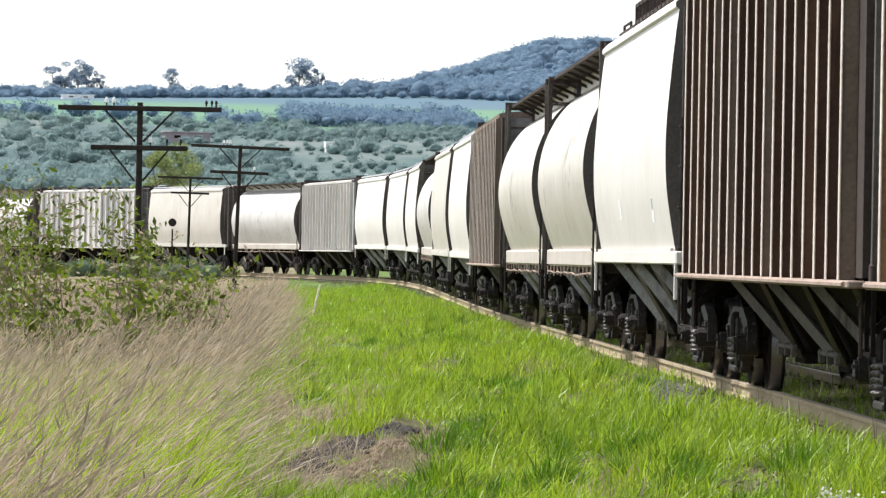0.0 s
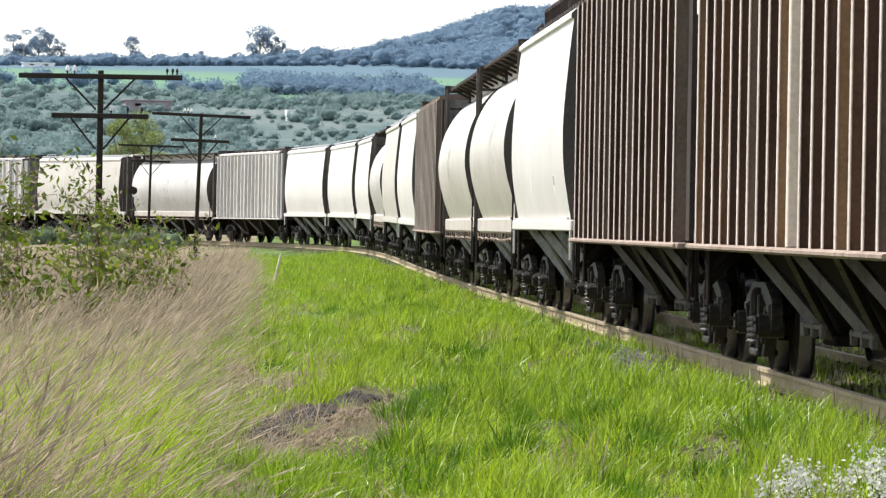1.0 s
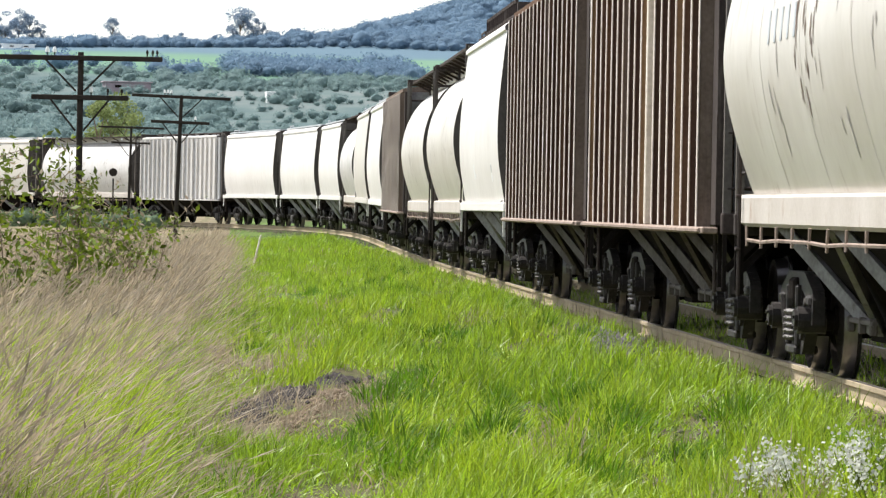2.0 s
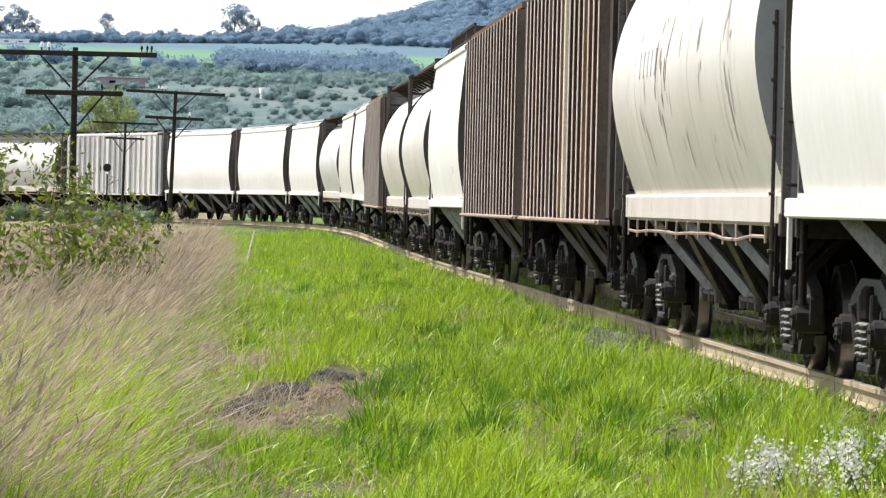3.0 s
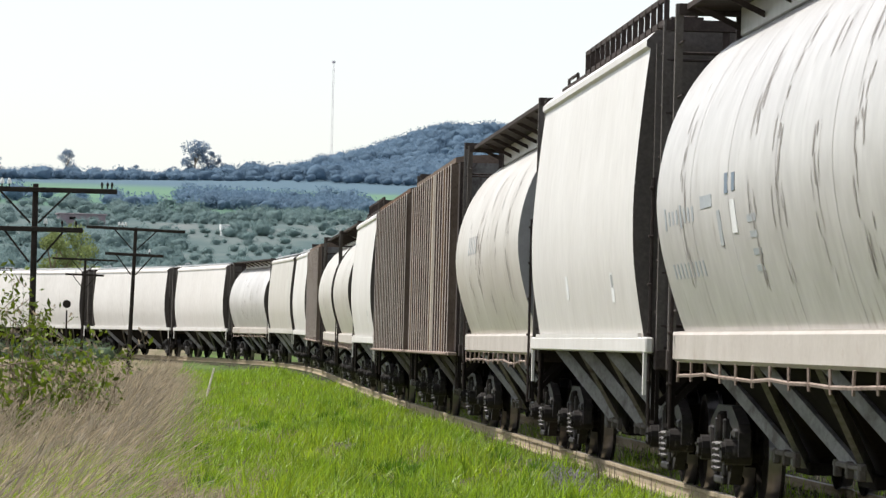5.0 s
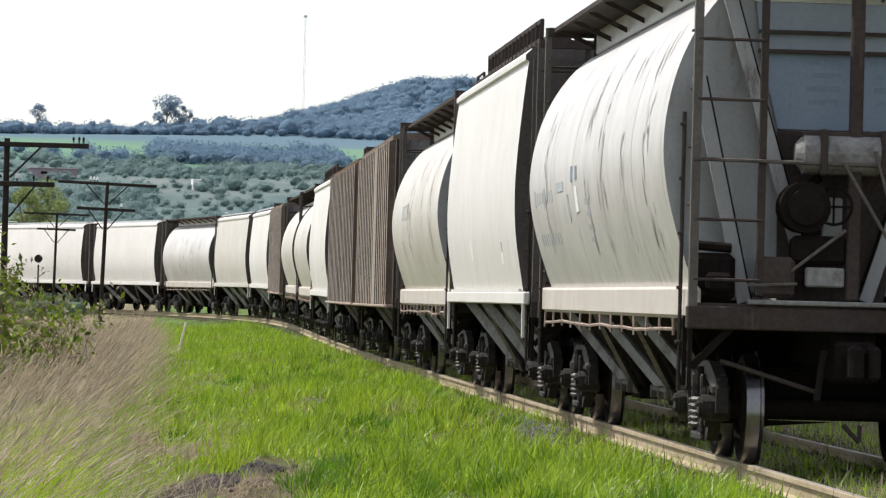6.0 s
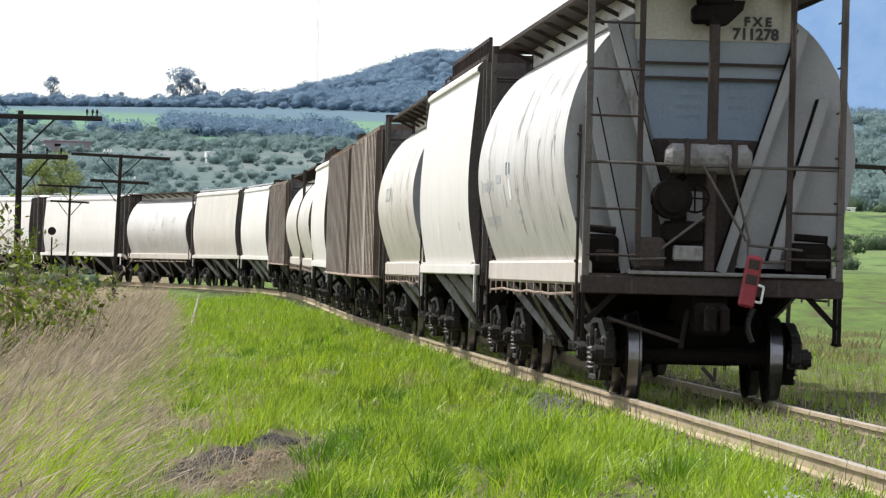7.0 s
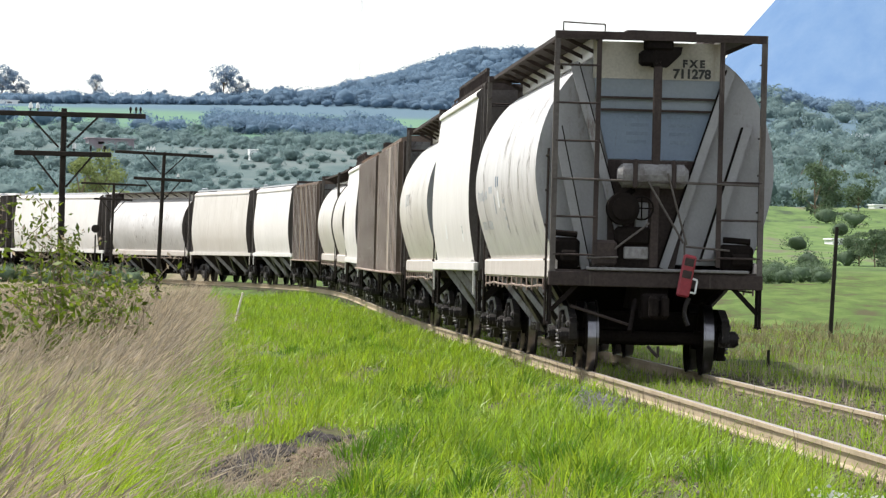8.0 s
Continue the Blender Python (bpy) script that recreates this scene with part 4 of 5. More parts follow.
    for k in range(0, 16, 4):
        rod(bm, ring[k], (-0.2, Y + 0.1, 2.14), 0.01, 5)
    part("hand_brake_wheel", bm, M["iron"], car)
    boxed("brake_plate", (-0.18, yb - 0.2, 2.03), (0.17, 0.04, 0.38), "end_grey", "pale grey plate")
    boxed("brake_plate", (-0.26, yb - 0.42, 1.56), (0.32, 0.06, 0.16), "worn_grey", "pale grey plate")
    boxed("brake_gear", (-0.3, yb - 0.3, 1.78), (0.46, 0.24, 0.24), "iron", "", 0.04)
    boxed("brake_gear", (-0.66, yb - 0.34, 1.55), (0.3, 0.3, 0.34), "rust", "", 0.04)
    for x, w, h in ((-1.16, 0.36, 0.4), (1.06, 0.44, 0.36)):
        bm = bmesh.new()
        box(bm, (x, yb - 0.2, 1.34 + h / 2), (w, 0.3, h), bevel=0.05)
        rod(bm, (x - w * 0.4, yb - 0.3, 1.4 + h), (x + w * 0.4, yb - 0.3, 1.38 + h), 0.04)
        box(bm, (x + w * 0.1, yb - 0.38, 1.5), (w * 0.6, 0.12, 0.16), bevel=0.03)
        part("valve_box", bm, M["iron"], car)
    boxed("end_platform", (0.15, Y + 0.06, 1.345), (2.1, 0.16, 0.04), "worn_grey", "worn grey end platform", 0.008)
    bm = bmesh.new()
    for a, b in (((-0.14, Y, 2.5), (0.34, Y - 0.05, 1.7)), ((0.12, Y, 2.6), (0.38, Y - 0.05, 1.68)), ((0.36, Y, 1.72), (0.36, Y - 0.05, 1.4)), ((0.36, Y, 1.66), (0.95, Y + 0.05, 1.62)),
                 ((0.5, Y, 1.48), (0.8, Y + 0.05, 1.5)), ((-0.9, Y + 0.04, 1.48), (-0.5, Y, 1.5)), ((-0.1, Y + 0.05, 1.95), (-0.55, Y + 0.05, 1.6))):
        rod(bm, a, b, 0.014)
    part("brake_rod", bm, M["post_grey"], car)
    bm = bmesh.new()
    hose = [Vector((0.42 - 0.06 * math.sin(k * 0.5), Y - 0.16, 1.0 - 0.06 * k)) for k in range(7)]
    for a, b in zip(hose, hose[1:]):
        rod(bm, a, b, 0.03, 6)
    part("air_hose", bm, M["dusty"], car, "dusty air hose hanging below the marker")
    bm = bmesh.new()
    rod(bm, (-1.1, Y + 0.1, 0.86), (-0.3, Y + 0.1, 0.62), 0.02)
    rod(bm, (-0.08, Y + 0.1, 0.36), (0.06, Y + 0.1, 0.22), 0.02)
    rod(bm, (0.06, Y + 0.1, 0.36), (0.06, Y + 0.1, 0.22), 0.02)
    part("uncoupling_lever", bm, M["rust"], car)
    # end-of-train marker
    bm = bmesh.new()
    box(bm, (0, 0, 0), (0.17, 0.1, 0.55), bevel=0.025)
    mk = part("end_marker", bm, M["red"], car, "red end-of-train marker box")
    mk.matrix_basis = pose(0.37, Y - 0.22, 1.28, 0, 10, 0)
    bm = bmesh.new()
    for a, b in (((0.085, -0.02), (0.15, -0.03)), ((0.15, -0.03), (0.15, -0.2)), ((0.15, -0.2), (0.085, -0.2))):
        rod(bm, (a[0], -0.02, a[1]), (b[0], -0.02, b[1]), 0.014)
    part("handle", bm, M["glass"], mk, "pale carrying handle")
    bm = bmesh.new()
    for z in (0.18, 0.02):
        box(bm, (0, -0.052, z), (0.12, 0.006, 0.1))
    part("plate", bm, M["rust"], mk)
    # lettering
    letters(car, "lettering", "F X E", 0.13, pose(0.47, yb - 0.025, 4.0, 90, 0, 0), M["black"])
    letters(car, "lettering", "711278", 0.165, pose(0.45, yb - 0.025, 3.855, 90, 0, 0), M["black"])
    for col, x0 in ((0, -0.42), (1, 0.14)):
        for i in range(4):
            bm = bmesh.new()
            box(bm, (x0 + 0.17, yb - 0.015, 3.34 - i * 0.11), (0.34 - 0.03 * i, 0.006, 0.045))
            part("faded_stencil", bm, M["faint"], car)


# rear wagon first: kind, length over couplers, paint, end paint, label
ROUND_L = "rounded covered hopper wagon, pale paint streaked with rust"
FLAT_L = "smooth-sided covered hopper wagon in clean white paint"
TRAIN = [
    ("round", 15.59, "grey", "end_grey", "last rounded hopper wagon, grey paint streaked, red marker on its end"),
    ("flat", 14.98, "white", "end_dark", "smooth-sided hopper wagon, light grey, railed roof walkway"),
    ("round", 15.30, "cream", "end_grey", ROUND_L),
    ("ribbed", 14.84, "umber", "umber", "ribbed brown hopper wagon, dusty and rusted"),
    ("ribbed", 16.17, "brown", "umber", "ribbed dark brown hopper wagon, rib edges pale as sunlit"),
    ("flat", 14.61, "white", "end_dark", FLAT_L),
    ("round", 13.98, "cream", "end_dark", ROUND_L),
    ("round", 14.82, "cream", "end_dark", ROUND_L),
    ("ribbed", 15.20, "umber", "umber", "ribbed umber hopper wagon with a pale end panel"),
    ("flat", 14.89, "white", "end_dark", FLAT_L),
    ("flat", 15.88, "cream", "end_dark", "smooth-sided hopper wagon in faded cream paint"),
    ("round", 15.08, "grey", "end_dark", "rounded covered hopper wagon, grey paint with rust along the roof"),
    ("flat", 14.87, "white", "end_dark", FLAT_L),
    ("flat", 15.91, "white", "end_dark", FLAT_L),
    ("flat", 15.39, "white", "end_dark", FLAT_L),
    ("ribbed", 16.49, "grey", "end_dark", "ribbed light grey hopper wagon"),
    ("round", 15.10, "grey", "end_dark", ROUND_L),
    ("flat", 14.30, "cream", "end_dark", FLAT_L),
    ("ribbed", 15.22, "grey", "end_dark", "ribbed light grey hopper wagon"),
    ("round", 15.22, "grey", "end_dark", ROUND_L),
]
SPEED, SLOWING = 10.945, -0.0302
WAGONS = []
_tail = 0.0
for _i, (_k, _l, _p, _e, _t) in enumerate(TRAIN):
    _car, _tr = make_hopper(_k, _l, _p, _t, _e, seed=_i, last=_i == 0)
    WAGONS.append((_car, _tr, _tail + _l / 2, _l))
    _tail += _l


def motions():
    """The train draws away along the line; trucks swing on the curve and wheels turn."""
    times = [i * 0.4 for i in range(21)]
    for n, (car, trucks, mid, length) in enumerate(WAGONS):
        rows, swing = [], [[], []]
        for t in times:
            s = mid - (SPEED * (8 - t) + SLOWING * (8 - t) ** 2)
            o = trucks[1][1]
            (x0, y0, z0), h0 = on_line(s - o)
            (x1, y1, z1), h1 = on_line(s + o)
            head = math.atan2(-(x1 - x0), y1 - y0)
            up = math.degrees(math.atan2(z1 - z0, 2 * o))
            rows.append((t, pose((x0 + x1) / 2, (y0 + y1) / 2, (z0 + z1) / 2, up, 0, math.degrees(head))))
            for k, h in ((0, h0), (1, h1)):
                swing[k].append((t, pose(0, trucks[k][1], 0, 0, 0, math.degrees(h - head))))
        walk(car, rows)
        for k in (0, 1):
            (truck, sets), _ = trucks[k]
            walk(truck, swing[k])
            if n < 9:
                for ws, dy in sets:
                    wr = []
                    for q in range(241):
                        t = q / 30
                        gone = SPEED * t - SLOWING * ((8 - t) ** 2 - 64)
                        wr.append((t, pose(0, dy * TRUCK_BASE / 2, WHEEL_R, -math.degrees(gone / WHEEL_R) % 360, 0, 0)))
                    walk(ws, wr)

# ---- telegraph poles and posts ----
def make_pole(x, y, top, arms, lean=0.0, radius=0.062, turn=0.0, label="dark wooden telegraph pole with crossarms and glass insulators"):
    """arms: height below the top, length, and where the insulators stand."""
    base = float(ground_z(np.array([x]), np.array([y]))[0])
    root = tagged(empty("telegraph_pole", pose(x, y, base, 0, lean, turn)), label, "telegraph pole", "telegraph poles along the line")
    h = top - base
    bm = bmesh.new()
    rod(bm, (0, 0, -0.4), (0, 0, h), radius * 1.15, 10, radius * 0.85)
    part("pole_shaft", bm, M["pole"], root)
    for drop, length, pins in arms:
        z = h - drop
        bm = bmesh.new()
        box(bm, (0, -radius, z), (length, 0.08, 0.09), bevel=0.01)
        part("crossarm", bm, M["pole"], root)
        for sx in (-1, 1):
            bm = bmesh.new()
            bar(bm, (sx * min(0.62, length * 0.3), -radius - 0.06, z - 0.04), (sx * 0.07, -radius - 0.06, z - 0.6), 0.035, 0.012)
            part("arm_brace", bm, M["pole"], root)
        for px, pale in pins:
            bm = bmesh.new()
            rod(bm, (px, -radius, z + 0.05), (px, -radius, z + 0.14), 0.014)
            pin = part("insulator_pin", bm, M["pole"], root)
            bm = bmesh.new()
            k = 1.0 if pale else 0.65
            rod(bm, (px, -radius, z + 0.1), (px, -radius, z + 0.1 + 0.06 * k), 0.04 * k, 8, 0.034 * k)
            rod(bm, (px, -radius, z + 0.1 + 0.06 * k), (px, -radius, z + 0.1 + 0.1 * k), 0.03 * k, 8, 0.018 * k)
            part("insulator", bm, M["glass"] if pale else M["pole"], pin)


TWO = [(0.11, 2.95, [(-0.6, 1), (-0.47, 1), (1.2, 0), (1.3, 0), (1.38, 0)]), (0.82, 1.75, [(0.2, 1), (0.5, 0), (0.75, 0)])]
make_pole(-6.9, 82.0, 4.0, TWO)
make_pole(-8.55, 136.0, 4.55, [(0.06, 2.95, [(-0.5, 1), (-0.4, 1), (-0.3, 1)]), (0.82, 1.75, [(0.45, 1)])], lean=1.6)
make_pole(-15.0, 205.0, 4.75, [(0.06, 2.95, []), (0.75, 1.75, [(-0.4, 1)])], lean=1.0)
make_pole(9.98, 90.0, 3.62, [(0.06, 2.9, [(-1.3, 0), (-1.15, 0)])], lean=2.0)


def make_post(name, x, y, height, radius, lean, material, label, category):
    z = float(ground_z(np.array([x]), np.array([y]))[0])
    bm = bmesh.new()
    rod(bm, (0, 0, -0.2), (0, 0, height), radius, 8, radius * 0.8)
    bmesh.ops.bevel(bm, geom=[e for e in bm.edges if e.calc_length() < radius * 1.2], offset=radius * 0.15, segments=1, affect="EDGES")
    ob = part(name, bm, material, None)
    ob.matrix_basis = pose(x, y, z, 0, lean, 0)
    return tagged(ob, label, category)


make_post("marker_post", -5.4, 118.0, 1.0, 0.032, 13, M["post_pale"], "slim whitewashed marker post leaning in the grass", "post")
make_post("fence_post", 10.0, 117.0, 2.9, 0.06, 2.0, M["pole"], "tall thin dark wooden post in a meadow", "post")
make_post("fence_post", 5.4, 75.0, 0.42, 0.03, 0, M["pole"], "short dark stake behind the track", "post")

# trackside disc
def make_disc():
    x, y = -17.0, 222.0
    z = float(ground_z(np.array([x]), np.array([y]))[0])
    root = tagged(empty("trackside_sign", pose(x, y, z)), "round dark sign disc on a thin pole", "sign")
    bm = bmesh.new()
    rod(bm, (0, 0, -0.2), (0, 0, 2.6), 0.04, 8)
    part("sign_pole", bm, M["pole"], root)
    bm = bmesh.new()
    rod(bm, (0, -0.05, 2.9), (0, -0.09, 2.9), 0.2, 20)
    part("disc", bm, M["pole"], root)


make_disc()

# ---- grass ----
def blades(name, x, y, h, w, lean_x, lean_y, material, label, category, rng, heads=False):
    """Tapered bent blades, each a quad and a tip; heads adds a tuft at the end of a stalk."""
    n = len(x)
    z = ground_z(x, y) - 0.02
    a = rng.uniform(0, math.pi, n)
    dx, dy = np.cos(a) * w / 2, np.sin(a) * w / 2
    p = np.stack([x, y, z], -1)
    side = np.stack([dx, dy, np.zeros(n)], -1)
    lean = np.stack([lean_x, lean_y, np.zeros(n)], -1)
    up = np.array([0, 0, 1.0])
    mid = p + lean * 0.35 + up * (h * 0.6)[:, None]
    tip = p + lean + up * h[:, None]
    v = np.stack([p - side, p + side, mid + side * 0.75, mid - side * 0.75, tip + side * 0.12, tip - side * 0.12], 1)
    f = np.array([(0, 1, 2, 3), (3, 2, 4, 5)])
    polys = (f[None] + 6 * np.arange(n)[:, None, None]).reshape(-1, 4)
    v = v.reshape(-1, 3)
    if heads:
        k = n * 6
        d = tip - mid
        d /= np.linalg.norm(d, axis=1, keepdims=True)
        ln = rng.uniform(0.12, 0.26, n)[:, None]
        wd = side / np.maximum(np.linalg.norm(side, axis=1, keepdims=True), 1e-6) * rng.uniform(0.004, 0.01, n)[:, None]
        hv = np.stack([tip - d * ln * 0.5, tip + wd, tip + d * ln * 0.5, tip - wd], 1).reshape(-1, 3)
        v = np.concatenate([v, hv])
        polys = np.concatenate([polys, k + np.arange(n * 4).reshape(-1, 4)])
    me = bpy.data.meshes.new(name)
    quick_mesh(me, v, polys)
    return tagged(hang(name, me, material), label, category, kind="stuff")


def dry_edge(y):
    return -0.75 - 0.045 * y


def make_grass():
    rng = np.random.default_rng(11)
    # green sward between the line and the dry stand; thinner with distance
    n = 580000
    y = 22 + 128 * rng.random(n) ** 1.7
    lo, hi = dry_edge(y) - 0.5, LINE_X - (y - LINE_Y) * math.tan(LINE_H) - 0.85
    x = lo + (hi - lo) * rng.random(n)
    swale = np.sin(x * 1.1 + y * 0.21 + 0.8) * np.sin(y * 0.33 - x * 0.9) + 0.5 * np.sin(x * 2.7 - y * 0.17)
    tuft = 0.55 * swale + np.sin(x * 2.3 + y * 0.6) * np.sin(y * 1.1 - x * 1.7) + 0.6 * np.sin(x * 5.1 + 1) * np.sin(y * 2.6) + 0.4 * np.sin(x * 9 + y * 3)
    patch = 1.3 * np.exp(-((x - 1.7) / 0.38) ** 2 - ((y - 50) / 6.5) ** 2)
    patch = patch + 0.9 * np.exp(-((x + 1.95) / 0.16) ** 2 - ((y - 61) / 1.2) ** 2)
    rut = lane_at(x, y) + 0.55 * lane_at(x - 0.5, y)
    edge = smooth_step(0.0, 0.9, hi - x)
    keep = (rng.random(n) < 0.5 + 0.42 * tuft) & (rng.random(n) > rut * 1.15) & (rng.random(n) > patch * 1.15) & (rng.random(n) < 0.25 + 0.75 * edge)
    x, y, tuft, edge = x[keep], y[keep], tuft[keep], edge[keep]
    n = len(x)
    h = rng.gamma(4, 0.027, n) * (1 + 0.7 * np.clip(tuft, -0.9, 1.4)) * (0.4 + 0.6 * edge) * (0.85 + 6 * mound_at(x, y))
    h = np.clip(h, 0.03, 0.34) * (1 - 0.75 * np.clip(lane_at(x - 0.5, y), 0, 1)) * (1 - 0.5 * np.clip(lane_at(x - 0.95, y), 0, 1))
    w = rng.uniform(0.006, 0.014, n) * (1 + y / 90)
    lx, ly = rng.normal(0.03, 0.085, n), rng.normal(0, 0.085, n)
    pick = 0.9 * rng.random(n) + 0.25 * np.sin(x * 1.3 + y * 0.23) + 0.2 * np.sin(x * 3.1 - y * 0.4)
    for lo_p, hi_p, name, mt, label in ((-9, 0.6, "grass", "blade", "lush bright green grass beside the railway track"),
                                        (0.6, 1.12, "lime_grass", "lime", "sunlit yellow-green grass blades beside the railway track"),
                                        (1.12, 9, "withered_grass", "dry", "withered straw blades in the green grass")):
        k = (pick >= lo_p) & (pick < hi_p)
        blades(name, x[k], y[k], h[k], w[k], lx[k], ly[k], GREENS[mt], label, "grass", rng)
    # sward along the start of the curve
    n = 60000
    s = rng.uniform(45, 125, n)
    u = -1.7 - rng.random(n) * 8.5
    px, py, ph = (np.interp(s, _s, q) for q in (_x, _y, _h))
    x, y = px + u * np.cos(ph), py + u * np.sin(ph)
    k = x > dry_edge(y) - 0.4
    x, y, n = x[k], y[k], int(k.sum())
    blades("curve_grass", x, y, rng.gamma(4, 0.035, n), rng.uniform(0.015, 0.03, n), rng.normal(0.03, 0.08, n), rng.normal(0, 0.08, n), GREENS["blade"],
           "bright green grass on the inside of the curve", "grass", rng)
    # tussocks standing out of the sward, darker green to imitate hummock shade
    spots = [(1.35, 42.0), (1.0, 41.5), (0.1, 40.0), (-0.4, 43.0), (-0.25, 36.5), (0.35, 33.5), (-0.55, 33.5), (1.2, 34.0), (-0.85, 47.5), (0.2, 46.5), (1.1, 57.0), (0.7, 55.0), (0.3, 60.0)]
    for i in range(110):
        cy = 26 + 85 * rng.random() ** 1.5
        lo_x, hi_x = dry_edge(cy) + 0.3, LINE_X - (cy - LINE_Y) * math.tan(LINE_H) - 1.3
        cx = lo_x + (hi_x - lo_x) * rng.random()
        if abs(cx - lane_x(cy)) > 0.8 or cy > 46:
            spots.append((cx, cy))
    cx, cy = (np.repeat(np.array(q), 210) for q in zip(*spots))
    n = len(cx)
    wide, tall = (np.repeat(rng.uniform(a, b, len(spots)), 210) for a, b in ((0.1, 0.26), (0.7, 1.25)))
    ax, ay = rng.normal(0, 1, n), rng.normal(0, 1, n)
    x, y = cx + ax * wide * 0.6, cy + ay * wide * 1.6
    h = np.clip(rng.normal(0.19, 0.05, n) * tall * np.exp(-0.16 * (ax ** 2 + ay ** 2)), 0.08, 0.42)
    blades("tussock_grass", x, y, h, rng.uniform(0.007, 0.014, n) * (1 + cy / 110), 0.06 * ax + rng.normal(0.03, 0.06, n), 0.06 * ay + rng.normal(0, 0.06, n), GREENS["tussock"],
           "tussocks standing out of the grass, green darkened as hummock shade", "grass", rng)
    # withered fringe of the sward beside the dry stand
    n = 16000
    y = 26 + 80 * rng.random(n) ** 1.4
    x = dry_edge(y) + 0.3 + rng.gamma(1.6, 0.3, n)
    clump = np.sin(x * 4.3 + y * 0.9) * np.sin(y * 0.8 - x * 2.1) + 0.5 * np.sin(x * 7 + y * 2.3)
    k = rng.random(n) < 0.35 + 0.5 * clump
    x, y, n = x[k], y[k], int(k.sum())
    blades("brown_grass", x, y, rng.uniform(0.06, 0.2, n), rng.uniform(0.007, 0.013, n) * (1 + y / 110), rng.normal(0.05, 0.08, n), rng.normal(0, 0.07, n), GREENS["dry"],
           "brown withered tufts along the edge of the green grass", "dry grass", rng)
    # withered growth at the near edge of the meadow behind the line
    n = 7000
    y = rng.uniform(84, 128, n)
    x = y * (0.062 + 0.044 * rng.random(n))
    clump = np.sin(x * 1.9 + y * 0.31) * np.sin(y * 0.23 - x * 0.8) + 0.5 * np.sin(x * 4 + y)
    k = rng.random(n) < 0.45 + 0.5 * clump
    x, y, clump, n = x[k], y[k], clump[k], int(k.sum())
    blades("meadow_brush", x, y, rng.uniform(0.1, 0.32, n) * (0.8 + 0.3 * clump), rng.uniform(0.015, 0.035, n), rng.normal(0.03, 0.12, n), rng.normal(0, 0.12, n), GREENS["brush"],
           "low grey-brown withered growth at the edge of a meadow", "dry grass", rng)
    # straggling grass between and behind the rails
    n = 84000
    s = rng.uniform(-40, 70, n)
    u = np.where(rng.random(n) < 0.5, rng.normal(0, 0.4, n), rng.uniform(1.2, 9, n))
    px, py, ph = (np.interp(s, _s, q) for q in (_x, _y, _h))
    x, y = px + u * np.cos(ph), py + u * np.sin(ph)
    h = np.clip(rng.gamma(3, 0.03, n) * np.where(u < 1, 0.8, 1.3), 0.03, 0.4)
    w, lx, ly = rng.uniform(0.008, 0.015, n), rng.normal(0, 0.05, n), rng.normal(0, 0.05, n)
    straw = rng.random(n) < 0.35
    blades("verge_grass", x[~straw], y[~straw], h[~straw], w[~straw], lx[~straw], ly[~straw], GREENS["blade"],
           "sparse green grass between and behind the rails", "grass", rng)
    blades("verge_straw", x[straw], y[straw], h[straw], w[straw], lx[straw], ly[straw], GREENS["dry"],
           "withered straw between and behind the rails", "dry grass", rng)
    # fringe of grass against the near rail
    n = 15000
    s = rng.uniform(-38, 75, n)
    u = -0.9 - rng.gamma(1.6, 0.3, n)
    clump = np.sin(s * 1.7) * np.sin(s * 0.61 + 1) + 0.6 * np.sin(s * 4.3 + u * 3)
    k = (rng.random(n) < 0.5 + 0.5 * clump) & (u > -2.4)
    s, u, clump = s[k], u[k], clump[k]
    n = len(s)
    px, py, ph = (np.interp(s, _s, q) for q in (_x, _y, _h))
    blades("fringe_grass", px + u * np.cos(ph), py + u * np.sin(ph), rng.uniform(0.07, 0.18, n) * (1 + 0.35 * np.clip(clump, -1, 1)), rng.uniform(0.008, 0.014, n), rng.normal(0.02, 0.06, n), rng.normal(0, 0.06, n),
           GREENS["blade"], "green fringe of grass growing against the rail", "grass", rng)
    # stalks along the near rail
    n = 380
    s = rng.uniform(-34, 60, n)
    u = -1.0 - np.abs(rng.normal(0, 0.16, n))
    px, py, ph = (np.interp(s, _s, q) for q in (_x, _y, _h))
    blades("rail_weed", px + u * np.cos(ph), py + u * np.sin(ph), rng.uniform(0.1, 0.36, n), rng.uniform(0.006, 0.014, n), rng.normal(0, 0.04, n), rng.normal(0, 0.04, n), GREENS["stem"],
           "brown weed stalks standing along the rail", "weeds", rng)
    # thin grass round the standpoint
    n = 26000
    x, y = rng.uniform(-9, 3.2, n), rng.uniform(-6, 22, n)
    blades("thin_grass", x, y, rng.gamma(4, 0.022, n), rng.uniform(0.006, 0.012, n), rng.normal(0.03, 0.06, n), rng.normal(0, 0.06, n), GREENS["blade"],
           "thin grass on trodden soil", "grass", rng)
    # clods in the rut
    n = 11000
    y = rng.uniform(28.5, 42.6, n)
    x = lane_x(y) + rng.normal(-0.05, 0.13, n) * (1 - 0.4 * smooth_step(40, 45.5, y))
    ob = stones("soil_clods", x, y, ground_z(x, y) + 0.012, rng.gamma(3, 0.0075, n).clip(0.008, 0.06), None, rng)
    ob.data.materials[0] = M["clod"]
    tagged(ob, "dark crumbly soil in a bare wheel rut", "soil")
    n = 5000
    y = rng.uniform(28, 40, n)
    x = lane_x(y) + 0.38 + rng.normal(0, 0.15, n)
    ob = stones("soil_crumbs", x, y, ground_z(x, y) + 0.002, rng.uniform(0.006, 0.022, n), None, rng)
    ob.data.materials[0] = M["crumb"]
    tagged(ob, "tan dry soil crumbs beside the wheel rut", "soil")
    n = 2500
    y = rng.uniform(28, 42, n)
